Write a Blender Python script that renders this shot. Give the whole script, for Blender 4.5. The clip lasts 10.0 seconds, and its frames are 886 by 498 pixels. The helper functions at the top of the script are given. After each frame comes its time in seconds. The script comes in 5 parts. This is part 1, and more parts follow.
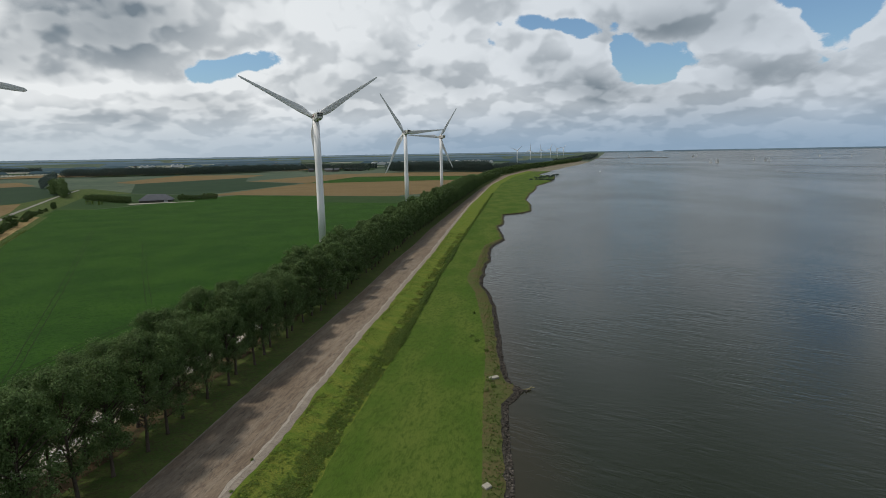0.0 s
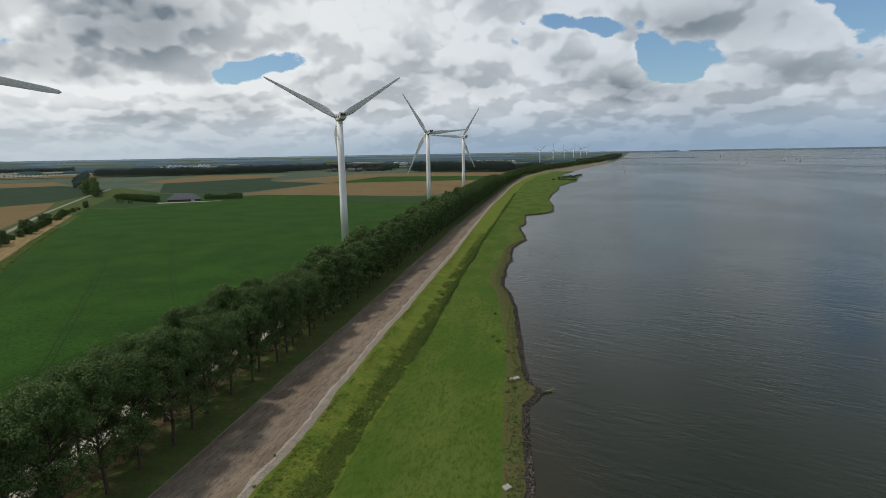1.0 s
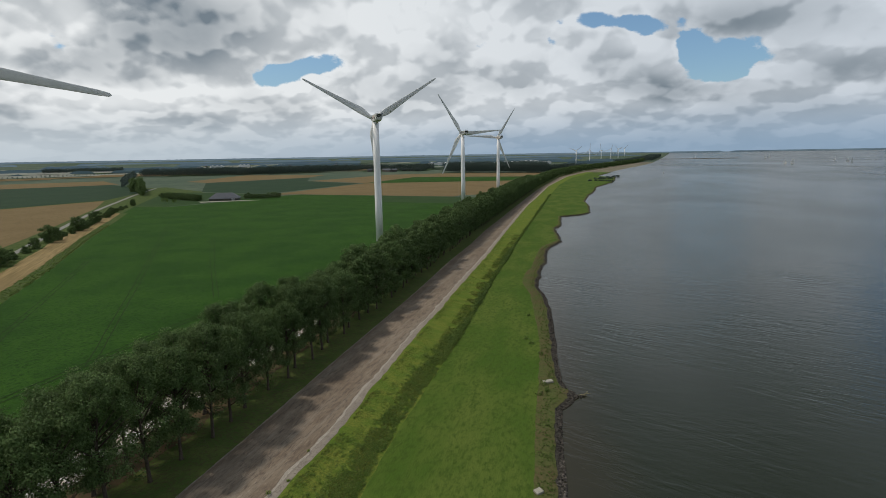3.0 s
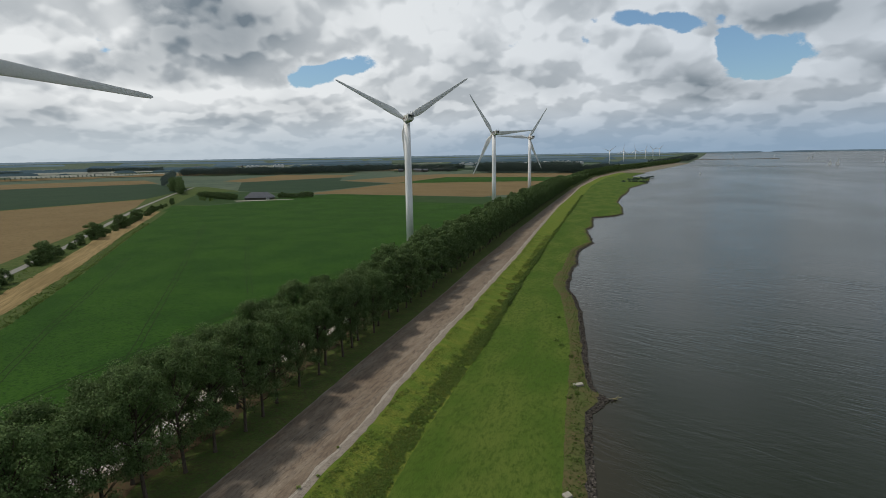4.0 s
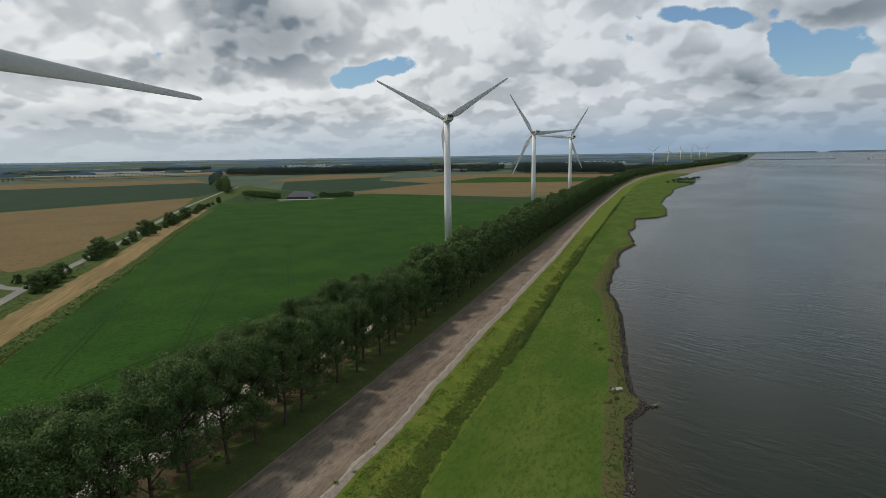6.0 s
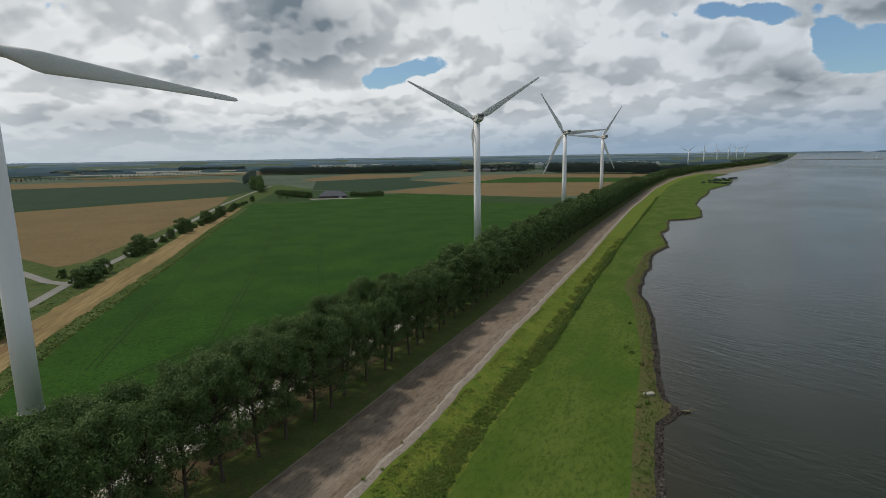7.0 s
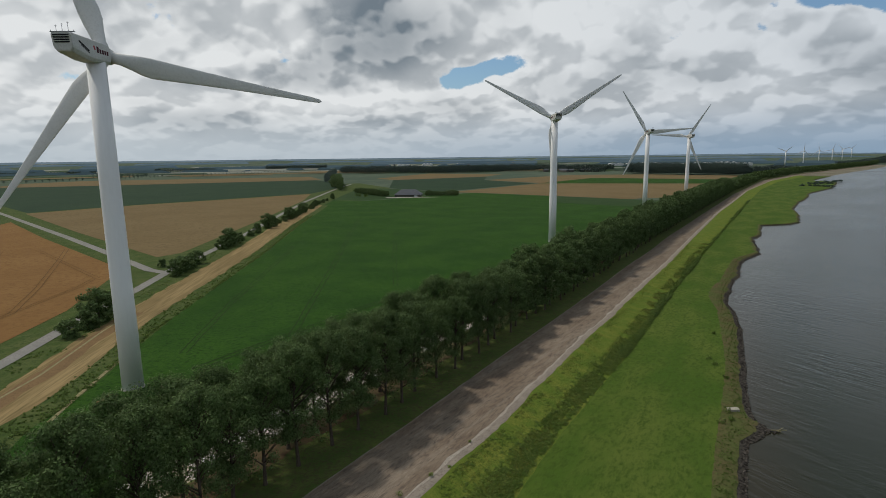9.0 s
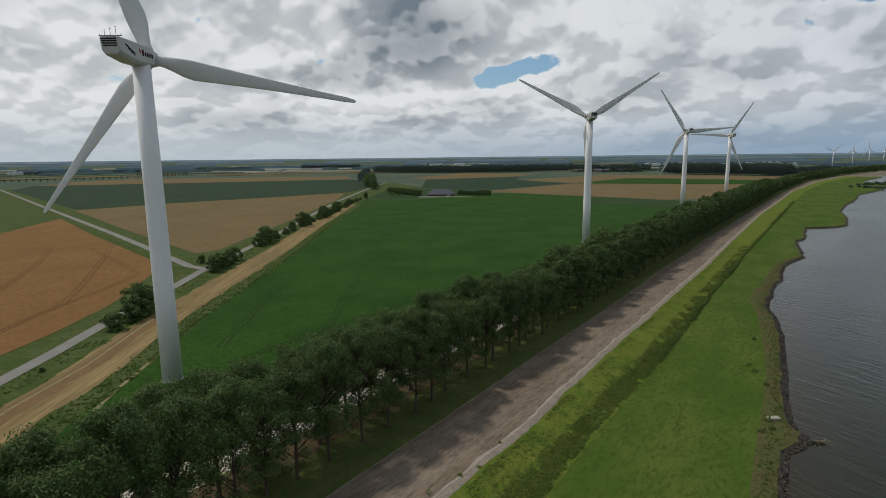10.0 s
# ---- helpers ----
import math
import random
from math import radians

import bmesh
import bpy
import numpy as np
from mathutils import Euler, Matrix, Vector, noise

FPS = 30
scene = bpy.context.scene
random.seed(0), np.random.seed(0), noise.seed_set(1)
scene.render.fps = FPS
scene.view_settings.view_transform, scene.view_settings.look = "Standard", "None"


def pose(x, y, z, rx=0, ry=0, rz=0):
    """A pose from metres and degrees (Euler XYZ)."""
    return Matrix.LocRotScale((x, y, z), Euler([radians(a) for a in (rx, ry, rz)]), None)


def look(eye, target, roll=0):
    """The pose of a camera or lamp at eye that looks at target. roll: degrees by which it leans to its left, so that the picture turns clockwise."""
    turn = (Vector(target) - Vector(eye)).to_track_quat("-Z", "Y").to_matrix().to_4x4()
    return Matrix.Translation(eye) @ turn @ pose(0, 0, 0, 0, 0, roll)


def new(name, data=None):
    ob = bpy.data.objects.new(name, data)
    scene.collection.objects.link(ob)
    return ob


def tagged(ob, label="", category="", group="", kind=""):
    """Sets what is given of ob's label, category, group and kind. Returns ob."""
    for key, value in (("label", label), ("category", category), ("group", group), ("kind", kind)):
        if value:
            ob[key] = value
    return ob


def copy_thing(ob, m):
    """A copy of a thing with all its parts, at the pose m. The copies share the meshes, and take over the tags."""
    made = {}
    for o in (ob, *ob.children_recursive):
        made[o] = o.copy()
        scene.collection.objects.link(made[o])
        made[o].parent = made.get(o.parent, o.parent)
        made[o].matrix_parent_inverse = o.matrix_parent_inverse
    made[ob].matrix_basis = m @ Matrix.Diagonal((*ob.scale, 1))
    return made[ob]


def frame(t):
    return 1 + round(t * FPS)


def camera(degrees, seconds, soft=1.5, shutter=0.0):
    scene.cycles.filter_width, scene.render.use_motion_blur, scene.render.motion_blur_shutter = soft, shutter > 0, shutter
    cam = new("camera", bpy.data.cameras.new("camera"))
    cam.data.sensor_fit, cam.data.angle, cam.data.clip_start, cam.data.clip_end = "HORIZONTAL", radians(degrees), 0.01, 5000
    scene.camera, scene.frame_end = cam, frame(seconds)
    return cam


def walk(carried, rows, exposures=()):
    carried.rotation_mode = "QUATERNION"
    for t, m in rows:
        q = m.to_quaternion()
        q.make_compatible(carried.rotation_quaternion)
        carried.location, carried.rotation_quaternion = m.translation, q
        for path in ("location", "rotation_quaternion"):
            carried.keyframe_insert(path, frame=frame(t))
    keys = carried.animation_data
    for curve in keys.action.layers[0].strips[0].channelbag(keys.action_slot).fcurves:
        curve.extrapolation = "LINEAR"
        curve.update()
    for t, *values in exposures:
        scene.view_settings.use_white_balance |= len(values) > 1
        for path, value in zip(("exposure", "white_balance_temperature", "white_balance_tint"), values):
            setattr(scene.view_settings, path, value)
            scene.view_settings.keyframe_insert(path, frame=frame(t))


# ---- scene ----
# ---------------------------------------------------------------- camera
EYE = 46.56
cam = camera(78.9, 10.0, soft=0.5)
# seconds, yaw, pitch, roll: the camera hovers and pans to its left
ROWS = [
    (0.0, 0.0, -10.04, 0.99), (0.5, 1.184, -10.03, 1.0), (1.0, 2.326, -10.0, 1.01), (1.5, 3.397, -9.98, 1.0),
    (2.0, 4.138, -9.953, 1.01), (2.5, 4.859, -9.927, 1.0), (2.7, 5.22, -9.91, 0.995), (3.8, 8.58, -9.825, 0.95),
    (4.0, 9.216, -9.81, 0.94), (4.5, 10.721, -9.78, 0.925), (5.0, 11.673, -9.77, 0.92), (5.5, 12.493, -9.76, 0.94),
    (5.7, 12.80, -9.75, 0.935), (6.8, 15.60, -9.71, 0.91), (7.0, 16.453, -9.70, 0.9), (7.5, 18.594, -9.68, 0.85),
    (8.0, 20.633, -9.65, 0.79), (8.5, 22.497, -9.635, 0.735), (9.0, 24.363, -9.63, 0.70), (9.5, 26.256, -9.63, 0.65),
    (10.0, 27.807, -9.63, 0.63),
]
walk(cam, [(t, pose(0, 0, EYE, 90 + pitch, roll, yaw)) for t, yaw, pitch, roll in ROWS],
     [(0.0, 0.03), (3.0, 0.0), (6.0, -0.03), (8.0, -0.08), (10.0, -0.13)])

# ---------------------------------------------------------------- light
SUN_AZ, SUN_EL = 93.0, 57.0      # degrees to the left of straight ahead, and above the horizon


def heading(az, el):
    a, e = radians(az), radians(el)
    return Vector((-math.sin(a) * math.cos(e), math.cos(a) * math.cos(e), math.sin(e)))


sun = new("sun", bpy.data.lights.new("sun", "SUN"))
sun.data.energy, sun.data.angle, sun.data.color = 2.15, radians(4.0), (1.0, 0.93, 0.82)
sun.matrix_world = look(heading(SUN_AZ, SUN_EL) * 100, (0, 0, 0))


class Nodes:
    """Short hand for a node tree."""

    def __init__(self, tree, fresh=True):
        self.tree = tree
        if fresh:
            tree.nodes.clear()

    def add(self, kind, **sets):
        n = self.tree.nodes.new(kind)
        for key, value in sets.items():
            if key == "op":
                n.operation = value
            elif key == "blend":
                n.blend_type = value
            elif key == "dtype":
                n.data_type = value
        return n

    def link(self, a, b):
        self.tree.links.new(a, b)

    def put(self, socket, value):
        if isinstance(value, bpy.types.NodeSocket):
            self.link(value, socket)
        elif isinstance(value, (tuple, list)) and len(value) == 3 and socket.type == "RGBA":
            socket.default_value = (*value, 1)
        else:
            socket.default_value = value

    def math(self, op, a, b=0.0, c=0.0, clamp=False):
        n = self.add("ShaderNodeMath", op=op)
        n.use_clamp = clamp
        for s, v in zip(n.inputs, (a, b, c)):
            self.put(s, v)
        return n.outputs[0]

    def vmath(self, op, a, b=(0, 0, 0)):
        n = self.add("ShaderNodeVectorMath", op=op)
        self.put(n.inputs[0], a)
        self.put(n.inputs[1], b)
        return n.outputs["Value"] if op in ("DOT_PRODUCT", "LENGTH", "DISTANCE") else n.outputs[0]

    def ramp(self, value, lo, hi, a=0.0, b=1.0):
        n = self.add("ShaderNodeMapRange")
        n.interpolation_type = "SMOOTHSTEP"
        for s, v in zip(n.inputs, (value, lo, hi, a, b)):
            self.put(s, v)
        return n.outputs[0]

    def mix(self, fac, a, b, blend="MIX"):
        n = self.add("ShaderNodeMix", dtype="RGBA", blend=blend)
        self.put(n.inputs[0], fac)
        self.put(n.inputs[6], a)
        self.put(n.inputs[7], b)
        return n.outputs[2]

    def noise(self, vec, scale, detail=4.0, rough=0.55, distort=0.0):
        n = self.add("ShaderNodeTexNoise")
        self.put(n.inputs["Vector"], vec)
        n.inputs["Scale"].default_value, n.inputs["Detail"].default_value = scale, detail
        n.inputs["Roughness"].default_value, n.inputs["Distortion"].default_value = rough, distort
        return n.outputs[0]

    def noise_colour(self, vec, scale, detail=2.0):
        n = self.add("ShaderNodeTexNoise")
        self.put(n.inputs["Vector"], vec)
        n.inputs["Scale"].default_value, n.inputs["Detail"].default_value = scale, detail
        return self.vmath("SUBTRACT", n.outputs[1], (0.5, 0.5, 0.5))

    def puffs(self, vec, scale):
        """Rounded heads: high in the middle of each cell."""
        n = self.add("ShaderNodeTexVoronoi")
        n.feature = "SMOOTH_F1"
        self.put(n.inputs["Vector"], vec)
        n.inputs["Scale"].default_value, n.inputs["Smoothness"].default_value = scale, 0.40
        return self.math("SUBTRACT", 1.0, n.outputs["Distance"])

    def scaled(self, vec, scale, turn=0.0):
        """Turns the coordinates, then stretches them."""
        n = self.add("ShaderNodeMapping")
        self.put(n.inputs[0], vec)
        n.inputs["Rotation"].default_value = (0, 0, radians(turn))
        k = self.add("ShaderNodeMapping")
        self.link(n.outputs[0], k.inputs[0])
        k.inputs["Scale"].default_value = scale
        return k.outputs[0]


# azimuth, elevation, half width, half height (degrees) and weight of the great forms of the cloud
SKY_HOLES = ((22.5, 8.1, 2.2, 1.1, 0.36), (17.6, 9.0, 2.2, 1.2, 0.36), (-9.7, 12.6, 2.8, 0.9, 0.42), (-14.2, 11.8, 2.4, 1.1, 0.42), (-17.9, 10.0, 1.6, 1.8, 0.42),
             (-21.7, 8.5, 3.6, 1.6, 0.42), (-20.3, 6.7, 1.9, 0.6, 0.16), (2.9, 8.7, 1.3, 1.0, 0.10), (-35.0, 10.6, 1.8, 2.6, 0.34), (-36.5, 15.0, 2.5, 3.0, 0.3))
SKY_HEAVY = ((32.4, 12.3, 7.4, 3.9, 0.62), (40.3, 8.2, 3.3, 1.7, 0.34), (47.3, 7.7, 3.1, 1.0, 0.22), (35.5, 7.0, 2.9, 1.1, 0.20), (30.2, 3.5, 4.5, 0.8, 0.32),
             (48.1, 3.6, 6.5, 1.1, 0.36), (40.4, 2.2, 8.1, 0.7, 0.26), (-11.4, 8.4, 3.6, 1.5, 0.30), (-15.5, 6.0, 3.4, 1.2, 0.32), (-31.7, 6.5, 4.1, 1.4, 0.42),
             (-20.1, 11.3, 5.4, 1.4, 0.30), (-12.5, 6.5, 4.1, 1.2, 0.26), (-18.8, 5.3, 4.1, 0.9, 0.24), (37.0, 8.4, 3.3, 1.5, 0.20), (-34.0, 3.6, 8.0, 2.6, 0.20))
SKY_BRIGHT = ((38.8, 12.1, 1.8, 2.1, 0.35), (46.3, 9.2, 2.0, 0.7, 0.42), (43.8, 6.7, 1.1, 1.3, 0.32), (36.4, 5.4, 5.8, 1.0, 0.30), (29.2, 6.5, 4.0, 1.2, 0.28),
              (20.7, 6.7, 4.2, 1.2, 0.34), (7.1, 13.2, 7.3, 1.7, 0.34), (-0.1, 11.1, 4.4, 2.1, 0.22), (-13.4, 10.5, 1.9, 1.1, 0.30), (-22.8, 6.9, 1.6, 0.6, 0.35),
              (-30.0, 4.7, 1.1, 0.7, 0.32), (-35.0, 3.0, 2.3, 0.7, 0.22), (62.5, 2.5, 2.2, 0.8, 0.30), (61.8, 11.4, 4.3, 2.1, 0.30))


def make_sky():
    world = bpy.data.worlds.new("sky")
    scene.world = world
    world.use_nodes = True
    n = Nodes(world.node_tree)
    way = n.vmath("NORMALIZE", n.add("ShaderNodeTexCoord").outputs["Generated"])
    xyz = n.add("ShaderNodeSeparateXYZ")
    n.link(way, xyz.inputs[0])
    up = n.math("MAXIMUM", xyz.outputs[2], 0.0)
    blue = n.add("ShaderNodeTexSky")
    blue.sky_type, blue.sun_disc = "NISHITA", False
    blue.sun_elevation, blue.sun_rotation = radians(SUN_EL), radians(-SUN_AZ)
    clear = n.mix(1.0, blue.outputs[0], (0.082, 0.098, 0.106), "MULTIPLY")
    # azimuth to the left and elevation, in degrees
    az = n.math("MULTIPLY", n.math("ARCTAN2", n.math("MULTIPLY", xyz.outputs[0], -1.0), xyz.outputs[1]), 57.2958)
    el = n.math("MULTIPLY", n.math("ARCSINE", xyz.outputs[2]), 57.2958)
    polar = n.add("ShaderNodeCombineXYZ")
    n.link(az, polar.inputs[0])
    n.link(el, polar.inputs[1])
    # the cloud field seen in perspective: smaller and flatter towards the horizon
    flat = n.vmath("NORMALIZE", n.vmath("MULTIPLY", way, (1.0, 1.0, 0.0)))
    far = n.math("POWER", n.math("ADD", up, 0.17), -0.5)
    grow = n.add("ShaderNodeVectorMath", op="SCALE")
    n.link(flat, grow.inputs[0])
    n.link(far, grow.inputs[3])
    p = grow.outputs[0]
    bend = n.vmath("MULTIPLY", n.noise_colour(p, 3.0, 2.0), (0.10, 0.10, 0.10))
    ragged = n.vmath("MULTIPLY", n.noise_colour(p, 20.0, 3.0), (0.022, 0.022, 0.022))
    p = n.vmath("ADD", p, n.vmath("ADD", bend, ragged))
    lump = n.noise(p, 2.6, 3.0, 0.5)

    def heads(q):
        """Height of the cloud's surface: ever smaller round heads on each other."""
        small = n.math("MULTIPLY_ADD", n.puffs(q, 12.0), 0.5, n.math("MULTIPLY", n.puffs(q, 28.0), 0.24))
        return n.math("MULTIPLY_ADD", n.puffs(q, 5.2), 0.60, n.math("MULTIPLY", small, 0.52))

    top = heads(p)
    # light falls from high on the sun's side
    slope = n.math("SUBTRACT", top, heads(n.vmath("ADD", n.vmath("MULTIPLY", p, (0.974, 0.974, 1.0)), (-0.016, 0.0, 0.0))))
    shape = n.math("MULTIPLY_ADD", lump, 0.75, n.math("MULTIPLY", top, 0.80))

    def forms(table, value, op, out=1.5, full=0.25):
        wander = n.vmath("ADD", polar.outputs[0], n.vmath("MULTIPLY", n.noise_colour(p, 5.0, 3.0), (3.4, 2.0, 0.0)))
        for a, e, wide, tall, weight in table:
            d = n.vmath("LENGTH", n.vmath("MULTIPLY", n.vmath("SUBTRACT", wander, (a, e, 0.0)), (1 / wide, 1 / tall, 0.0)))
            value = n.math(op, value, n.ramp(d, out, full, 0.0, weight))
        return value

    thick = n.math("ADD", shape, n.ramp(up, 0.03, 0.10, 0.25, 0.09))
    thick = forms(SKY_HOLES, thick, "SUBTRACT", 1.9, 0.1)
    thick = n.math("MULTIPLY_ADD", n.math("SUBTRACT", n.noise(p, 10.0, 6.0, 0.62), 0.5), 0.48, thick)
    cover = n.ramp(thick, 0.545, 0.625)
    edge = n.ramp(thick, 0.57, 0.80, 0.24, 0.0)
    body = n.noise(p, 2.1, 5.0, 0.5)
    dark = n.math("ADD", n.ramp(body, 0.30, 0.70, 0.10, 0.52), n.ramp(slope, -0.085, 0.085, 0.15, -0.22))
    dark = n.math("SUBTRACT", forms(SKY_BRIGHT, forms(SKY_HEAVY, dark, "ADD"), "SUBTRACT"), edge)
    dark = n.math("ADD", dark, n.ramp(up, 0.24, 0.55, 0.0, 0.40), clamp=True)
    side = n.ramp(n.vmath("DOT_PRODUCT", way, tuple(heading(75, 0))), -0.35, 0.85)
    cloud = n.mix(dark, n.mix(side, (0.585, 0.64, 0.70), (0.81, 0.835, 0.845)), (0.172, 0.215, 0.255))
    sky = n.mix(cover, clear, cloud)
    # long view through the air close to the horizon
    low = n.ramp(xyz.outputs[2], 0.0, 0.095, 0.88, 0.0)
    sunward = n.ramp(n.vmath("DOT_PRODUCT", way, tuple(heading(75, 0))), 0.1, 0.98)
    sky = n.mix(low, sky, n.mix(sunward, (0.24, 0.35, 0.48), (0.49, 0.56, 0.615)))
    back = n.add("ShaderNodeBackground")
    n.link(sky, back.inputs[0])
    back.inputs[1].default_value = 1.0
    out = n.add("ShaderNodeOutputWorld")
    n.link(back.outputs[0], out.inputs[0])


make_sky()


# ---------------------------------------------------------------- materials
def surface(name, colours, scale=1.0, fine=8.0, rough=0.9, bump=0.3, height=0.05, stretch=(1, 1, 1), turn=0.0, spread=0.0, island=0.0,
            metal=0.0, contrast=(0.35, 0.65), spec=0.06):
    """Three colours mixed by noise at two scales, with fine relief. spread: change from object to object; island: from leaf to leaf."""
    m = bpy.data.materials.new(name)
    m.use_nodes = True
    n = Nodes(m.node_tree)
    co = n.add("ShaderNodeTexCoord").outputs["Object"]
    co = n.scaled(co, stretch, turn)
    a = n.noise(co, scale, 5.0, 0.6)
    b = n.noise(co, scale * fine, 4.0, 0.65)
    col = n.mix(n.ramp(a, *contrast), colours[0], colours[1])
    col = n.mix(n.ramp(b, 0.42, 0.72), col, colours[2])
    if spread:
        r = n.add("ShaderNodeObjectInfo").outputs["Random"]
        col = n.mix(1.0, col, n.mix(r, (1 - spread,) * 3, (1 + spread,) * 3), "MULTIPLY")
    if island:
        r = n.add("ShaderNodeNewGeometry").outputs["Random Per Island"]
        col = n.mix(1.0, col, n.mix(r, (1 - island,) * 3, (1 + island,) * 3), "MULTIPLY")
    bs = n.add("ShaderNodeBsdfPrincipled")
    n.link(col, bs.inputs["Base Color"])
    bs.inputs["Roughness"].default_value, bs.inputs["Metallic"].default_value = rough, metal
    bs.inputs["Specular IOR Level"].default_value = spec
    if bump:
        bp = n.add("ShaderNodeBump")
        bp.inputs["Strength"].default_value, bp.inputs["Distance"].default_value = bump, height
        n.link(n.math("ADD", b, n.math("MULTIPLY", a, 0.7)), bp.inputs["Height"])
        n.link(bp.outputs[0], bs.inputs["Normal"])
    out = n.add("ShaderNodeOutputMaterial")
    n.link(bs.outputs[0], out.inputs[0])
    return m


def leaf_material(name, dark, light, back, through_leaf=0.22, island=0.55):
    m = surface(name, (dark, light, back), 0.35, 6.0, 0.6, 0.0, island=island, spread=0.12, spec=0.14)
    n = Nodes(m.node_tree, False)
    bs = next(k for k in n.tree.nodes if k.type == "BSDF_PRINCIPLED")
    out = next(k for k in n.tree.nodes if k.type == "OUTPUT_MATERIAL")
    thin = n.add("ShaderNodeBsdfTranslucent")
    n.link(bs.inputs["Base Color"].links[0].from_socket, thin.inputs[0])
    both = n.add("ShaderNodeMixShader")
    both.inputs[0].default_value = through_leaf
    n.link(bs.outputs[0], both.inputs[1])
    n.link(thin.outputs[0], both.inputs[2])
    n.link(both.outputs[0], out.inputs[0])
    return m


def water_material(name, body, silt, wave_size, rough, strength):
    m = bpy.data.materials.new(name)
    m.use_nodes = True
    n = Nodes(m.node_tree)
    co = n.add("ShaderNodeTexCoord").outputs["Object"]
    ripple = n.noise(n.scaled(co, (0.20 * wave_size, 0.62 * wave_size, 1), 30), 1.0, 2.5, 0.55, 0.6)
    swell = n.noise(n.scaled(co, (0.07 * wave_size, 0.28 * wave_size, 1), 36), 1.0, 2.0, 0.5, 0.6)
    gust = n.noise(n.scaled(co, (0.004, 0.0016, 1), 8), 1.0, 4.0, 0.6, 0.6)
    patch = n.noise(n.scaled(co, (0.03, 0.05, 1), 20), 1.0, 4.0, 0.6, 0.5)
    col = n.mix(n.ramp(gust, 0.35, 0.65), body, tuple(c * 1.25 for c in body))
    # silt stirred up in the shallows along the stones
    at = n.add("ShaderNodeSeparateXYZ")
    n.link(co, at.inputs[0])
    out_from_shore = n.math("SUBTRACT", n.math("SUBTRACT", at.outputs[0], n.math("MULTIPLY", at.outputs[1], 0.06)), n.math("MULTIPLY", patch, 14.0))
    shallow = n.math("MULTIPLY", n.ramp(out_from_shore, -3.0, 12.0, 1.0, 0.0), n.ramp(at.outputs[1], 150.0, 230.0, 1.0, 0.0))
    col = n.mix(shallow, col, silt)
    bs = n.add("ShaderNodeBsdfPrincipled")
    n.link(col, bs.inputs["Base Color"])
    bs.inputs["IOR"].default_value, bs.inputs["Specular IOR Level"].default_value = 1.33, 0.4
    n.put(bs.inputs["Roughness"], n.ramp(gust, 0.3, 0.7, rough * 0.8, rough * 1.3))
    bp = n.add("ShaderNodeBump")
    bp.inputs["Distance"].default_value = 0.25
    n.put(bp.inputs["Strength"], n.math("MULTIPLY", n.ramp(gust, 0.3, 0.7, strength, strength * 0.6), n.ramp(patch, 0.36, 0.66, 0.25, 1.15)))
    n.link(n.math("ADD", ripple, n.math("MULTIPLY", swell, 0.9)), bp.inputs["Height"])
    n.link(bp.outputs[0], bs.inputs["Normal"])
    out = n.add("ShaderNodeOutputMaterial")
    n.link(bs.outputs[0], out.inputs[0])
    return m


def asphalt_material():
    """Old asphalt: blotches, worn lanes, a net of dark cracks and pale dust."""
    m = bpy.data.materials.new("worn dike asphalt")
    m.use_nodes = True
    n = Nodes(m.node_tree)
    co = n.add("ShaderNodeTexCoord").outputs["Object"]
    along = n.scaled(co, (1.0, 0.3, 1.0), 10)
    blot, grain = n.noise(along, 0.35, 5.0, 0.65), n.noise(co, 5.0, 4.0, 0.7)
    lanes = n.noise(n.scaled(co, (1.0, 0.03, 1.0), 10), 0.9, 3.0, 0.6)
    col = n.mix(n.ramp(blot, 0.3, 0.7), (0.158, 0.119, 0.086), (0.232, 0.184, 0.138))
    col = n.mix(n.ramp(lanes, 0.45, 0.7, 0.0, 0.55), col, (0.25, 0.215, 0.175))
    streak = n.noise(n.scaled(co, (1.0, 0.22, 1.0), 10), 2.2, 6.0, 0.78, 0.5)
    col = n.mix(n.ramp(streak, 0.47, 0.66, 0.0, 0.75), col, (0.082, 0.064, 0.052))
    col = n.mix(n.ramp(streak, 0.46, 0.30, 0.0, 0.5), col, (0.335, 0.28, 0.215))
    col = n.mix(n.ramp(grain, 0.45, 0.75, 0.0, 0.5), col, (0.085, 0.07, 0.06))
    crack = n.add("ShaderNodeTexVoronoi")
    crack.feature = "DISTANCE_TO_EDGE"
    crack.inputs["Scale"].default_value = 0.75
    n.link(n.vmath("ADD", n.scaled(co, (1.0, 0.25, 1.0), 10), n.vmath("MULTIPLY", n.noise_colour(co, 0.9, 4.0), (0.9, 0.9, 0.0))), crack.inputs["Vector"])
    lines = n.math("MULTIPLY", n.ramp(crack.outputs["Distance"], 0.0, 0.035, 1.0, 0.0), n.ramp(n.noise(co, 0.12, 3.0), 0.45, 0.6))
    col = n.mix(n.math("MULTIPLY", lines, 0.3), col, (0.045, 0.04, 0.034))
    bs = n.add("ShaderNodeBsdfPrincipled")
    n.link(col, bs.inputs["Base Color"])
    bs.inputs["Roughness"].default_value, bs.inputs["Specular IOR Level"].default_value = 0.9, 0.12
    bp = n.add("ShaderNodeBump")
    bp.inputs["Strength"].default_value, bp.inputs["Distance"].default_value = 0.5, 0.05
    n.link(n.math("SUBTRACT", n.math("ADD", grain, blot), lines), bp.inputs["Height"])
    n.link(bp.outputs[0], bs.inputs["Normal"])
    out = n.add("ShaderNodeOutputMaterial")
    n.link(bs.outputs[0], out.inputs[0])
    return m


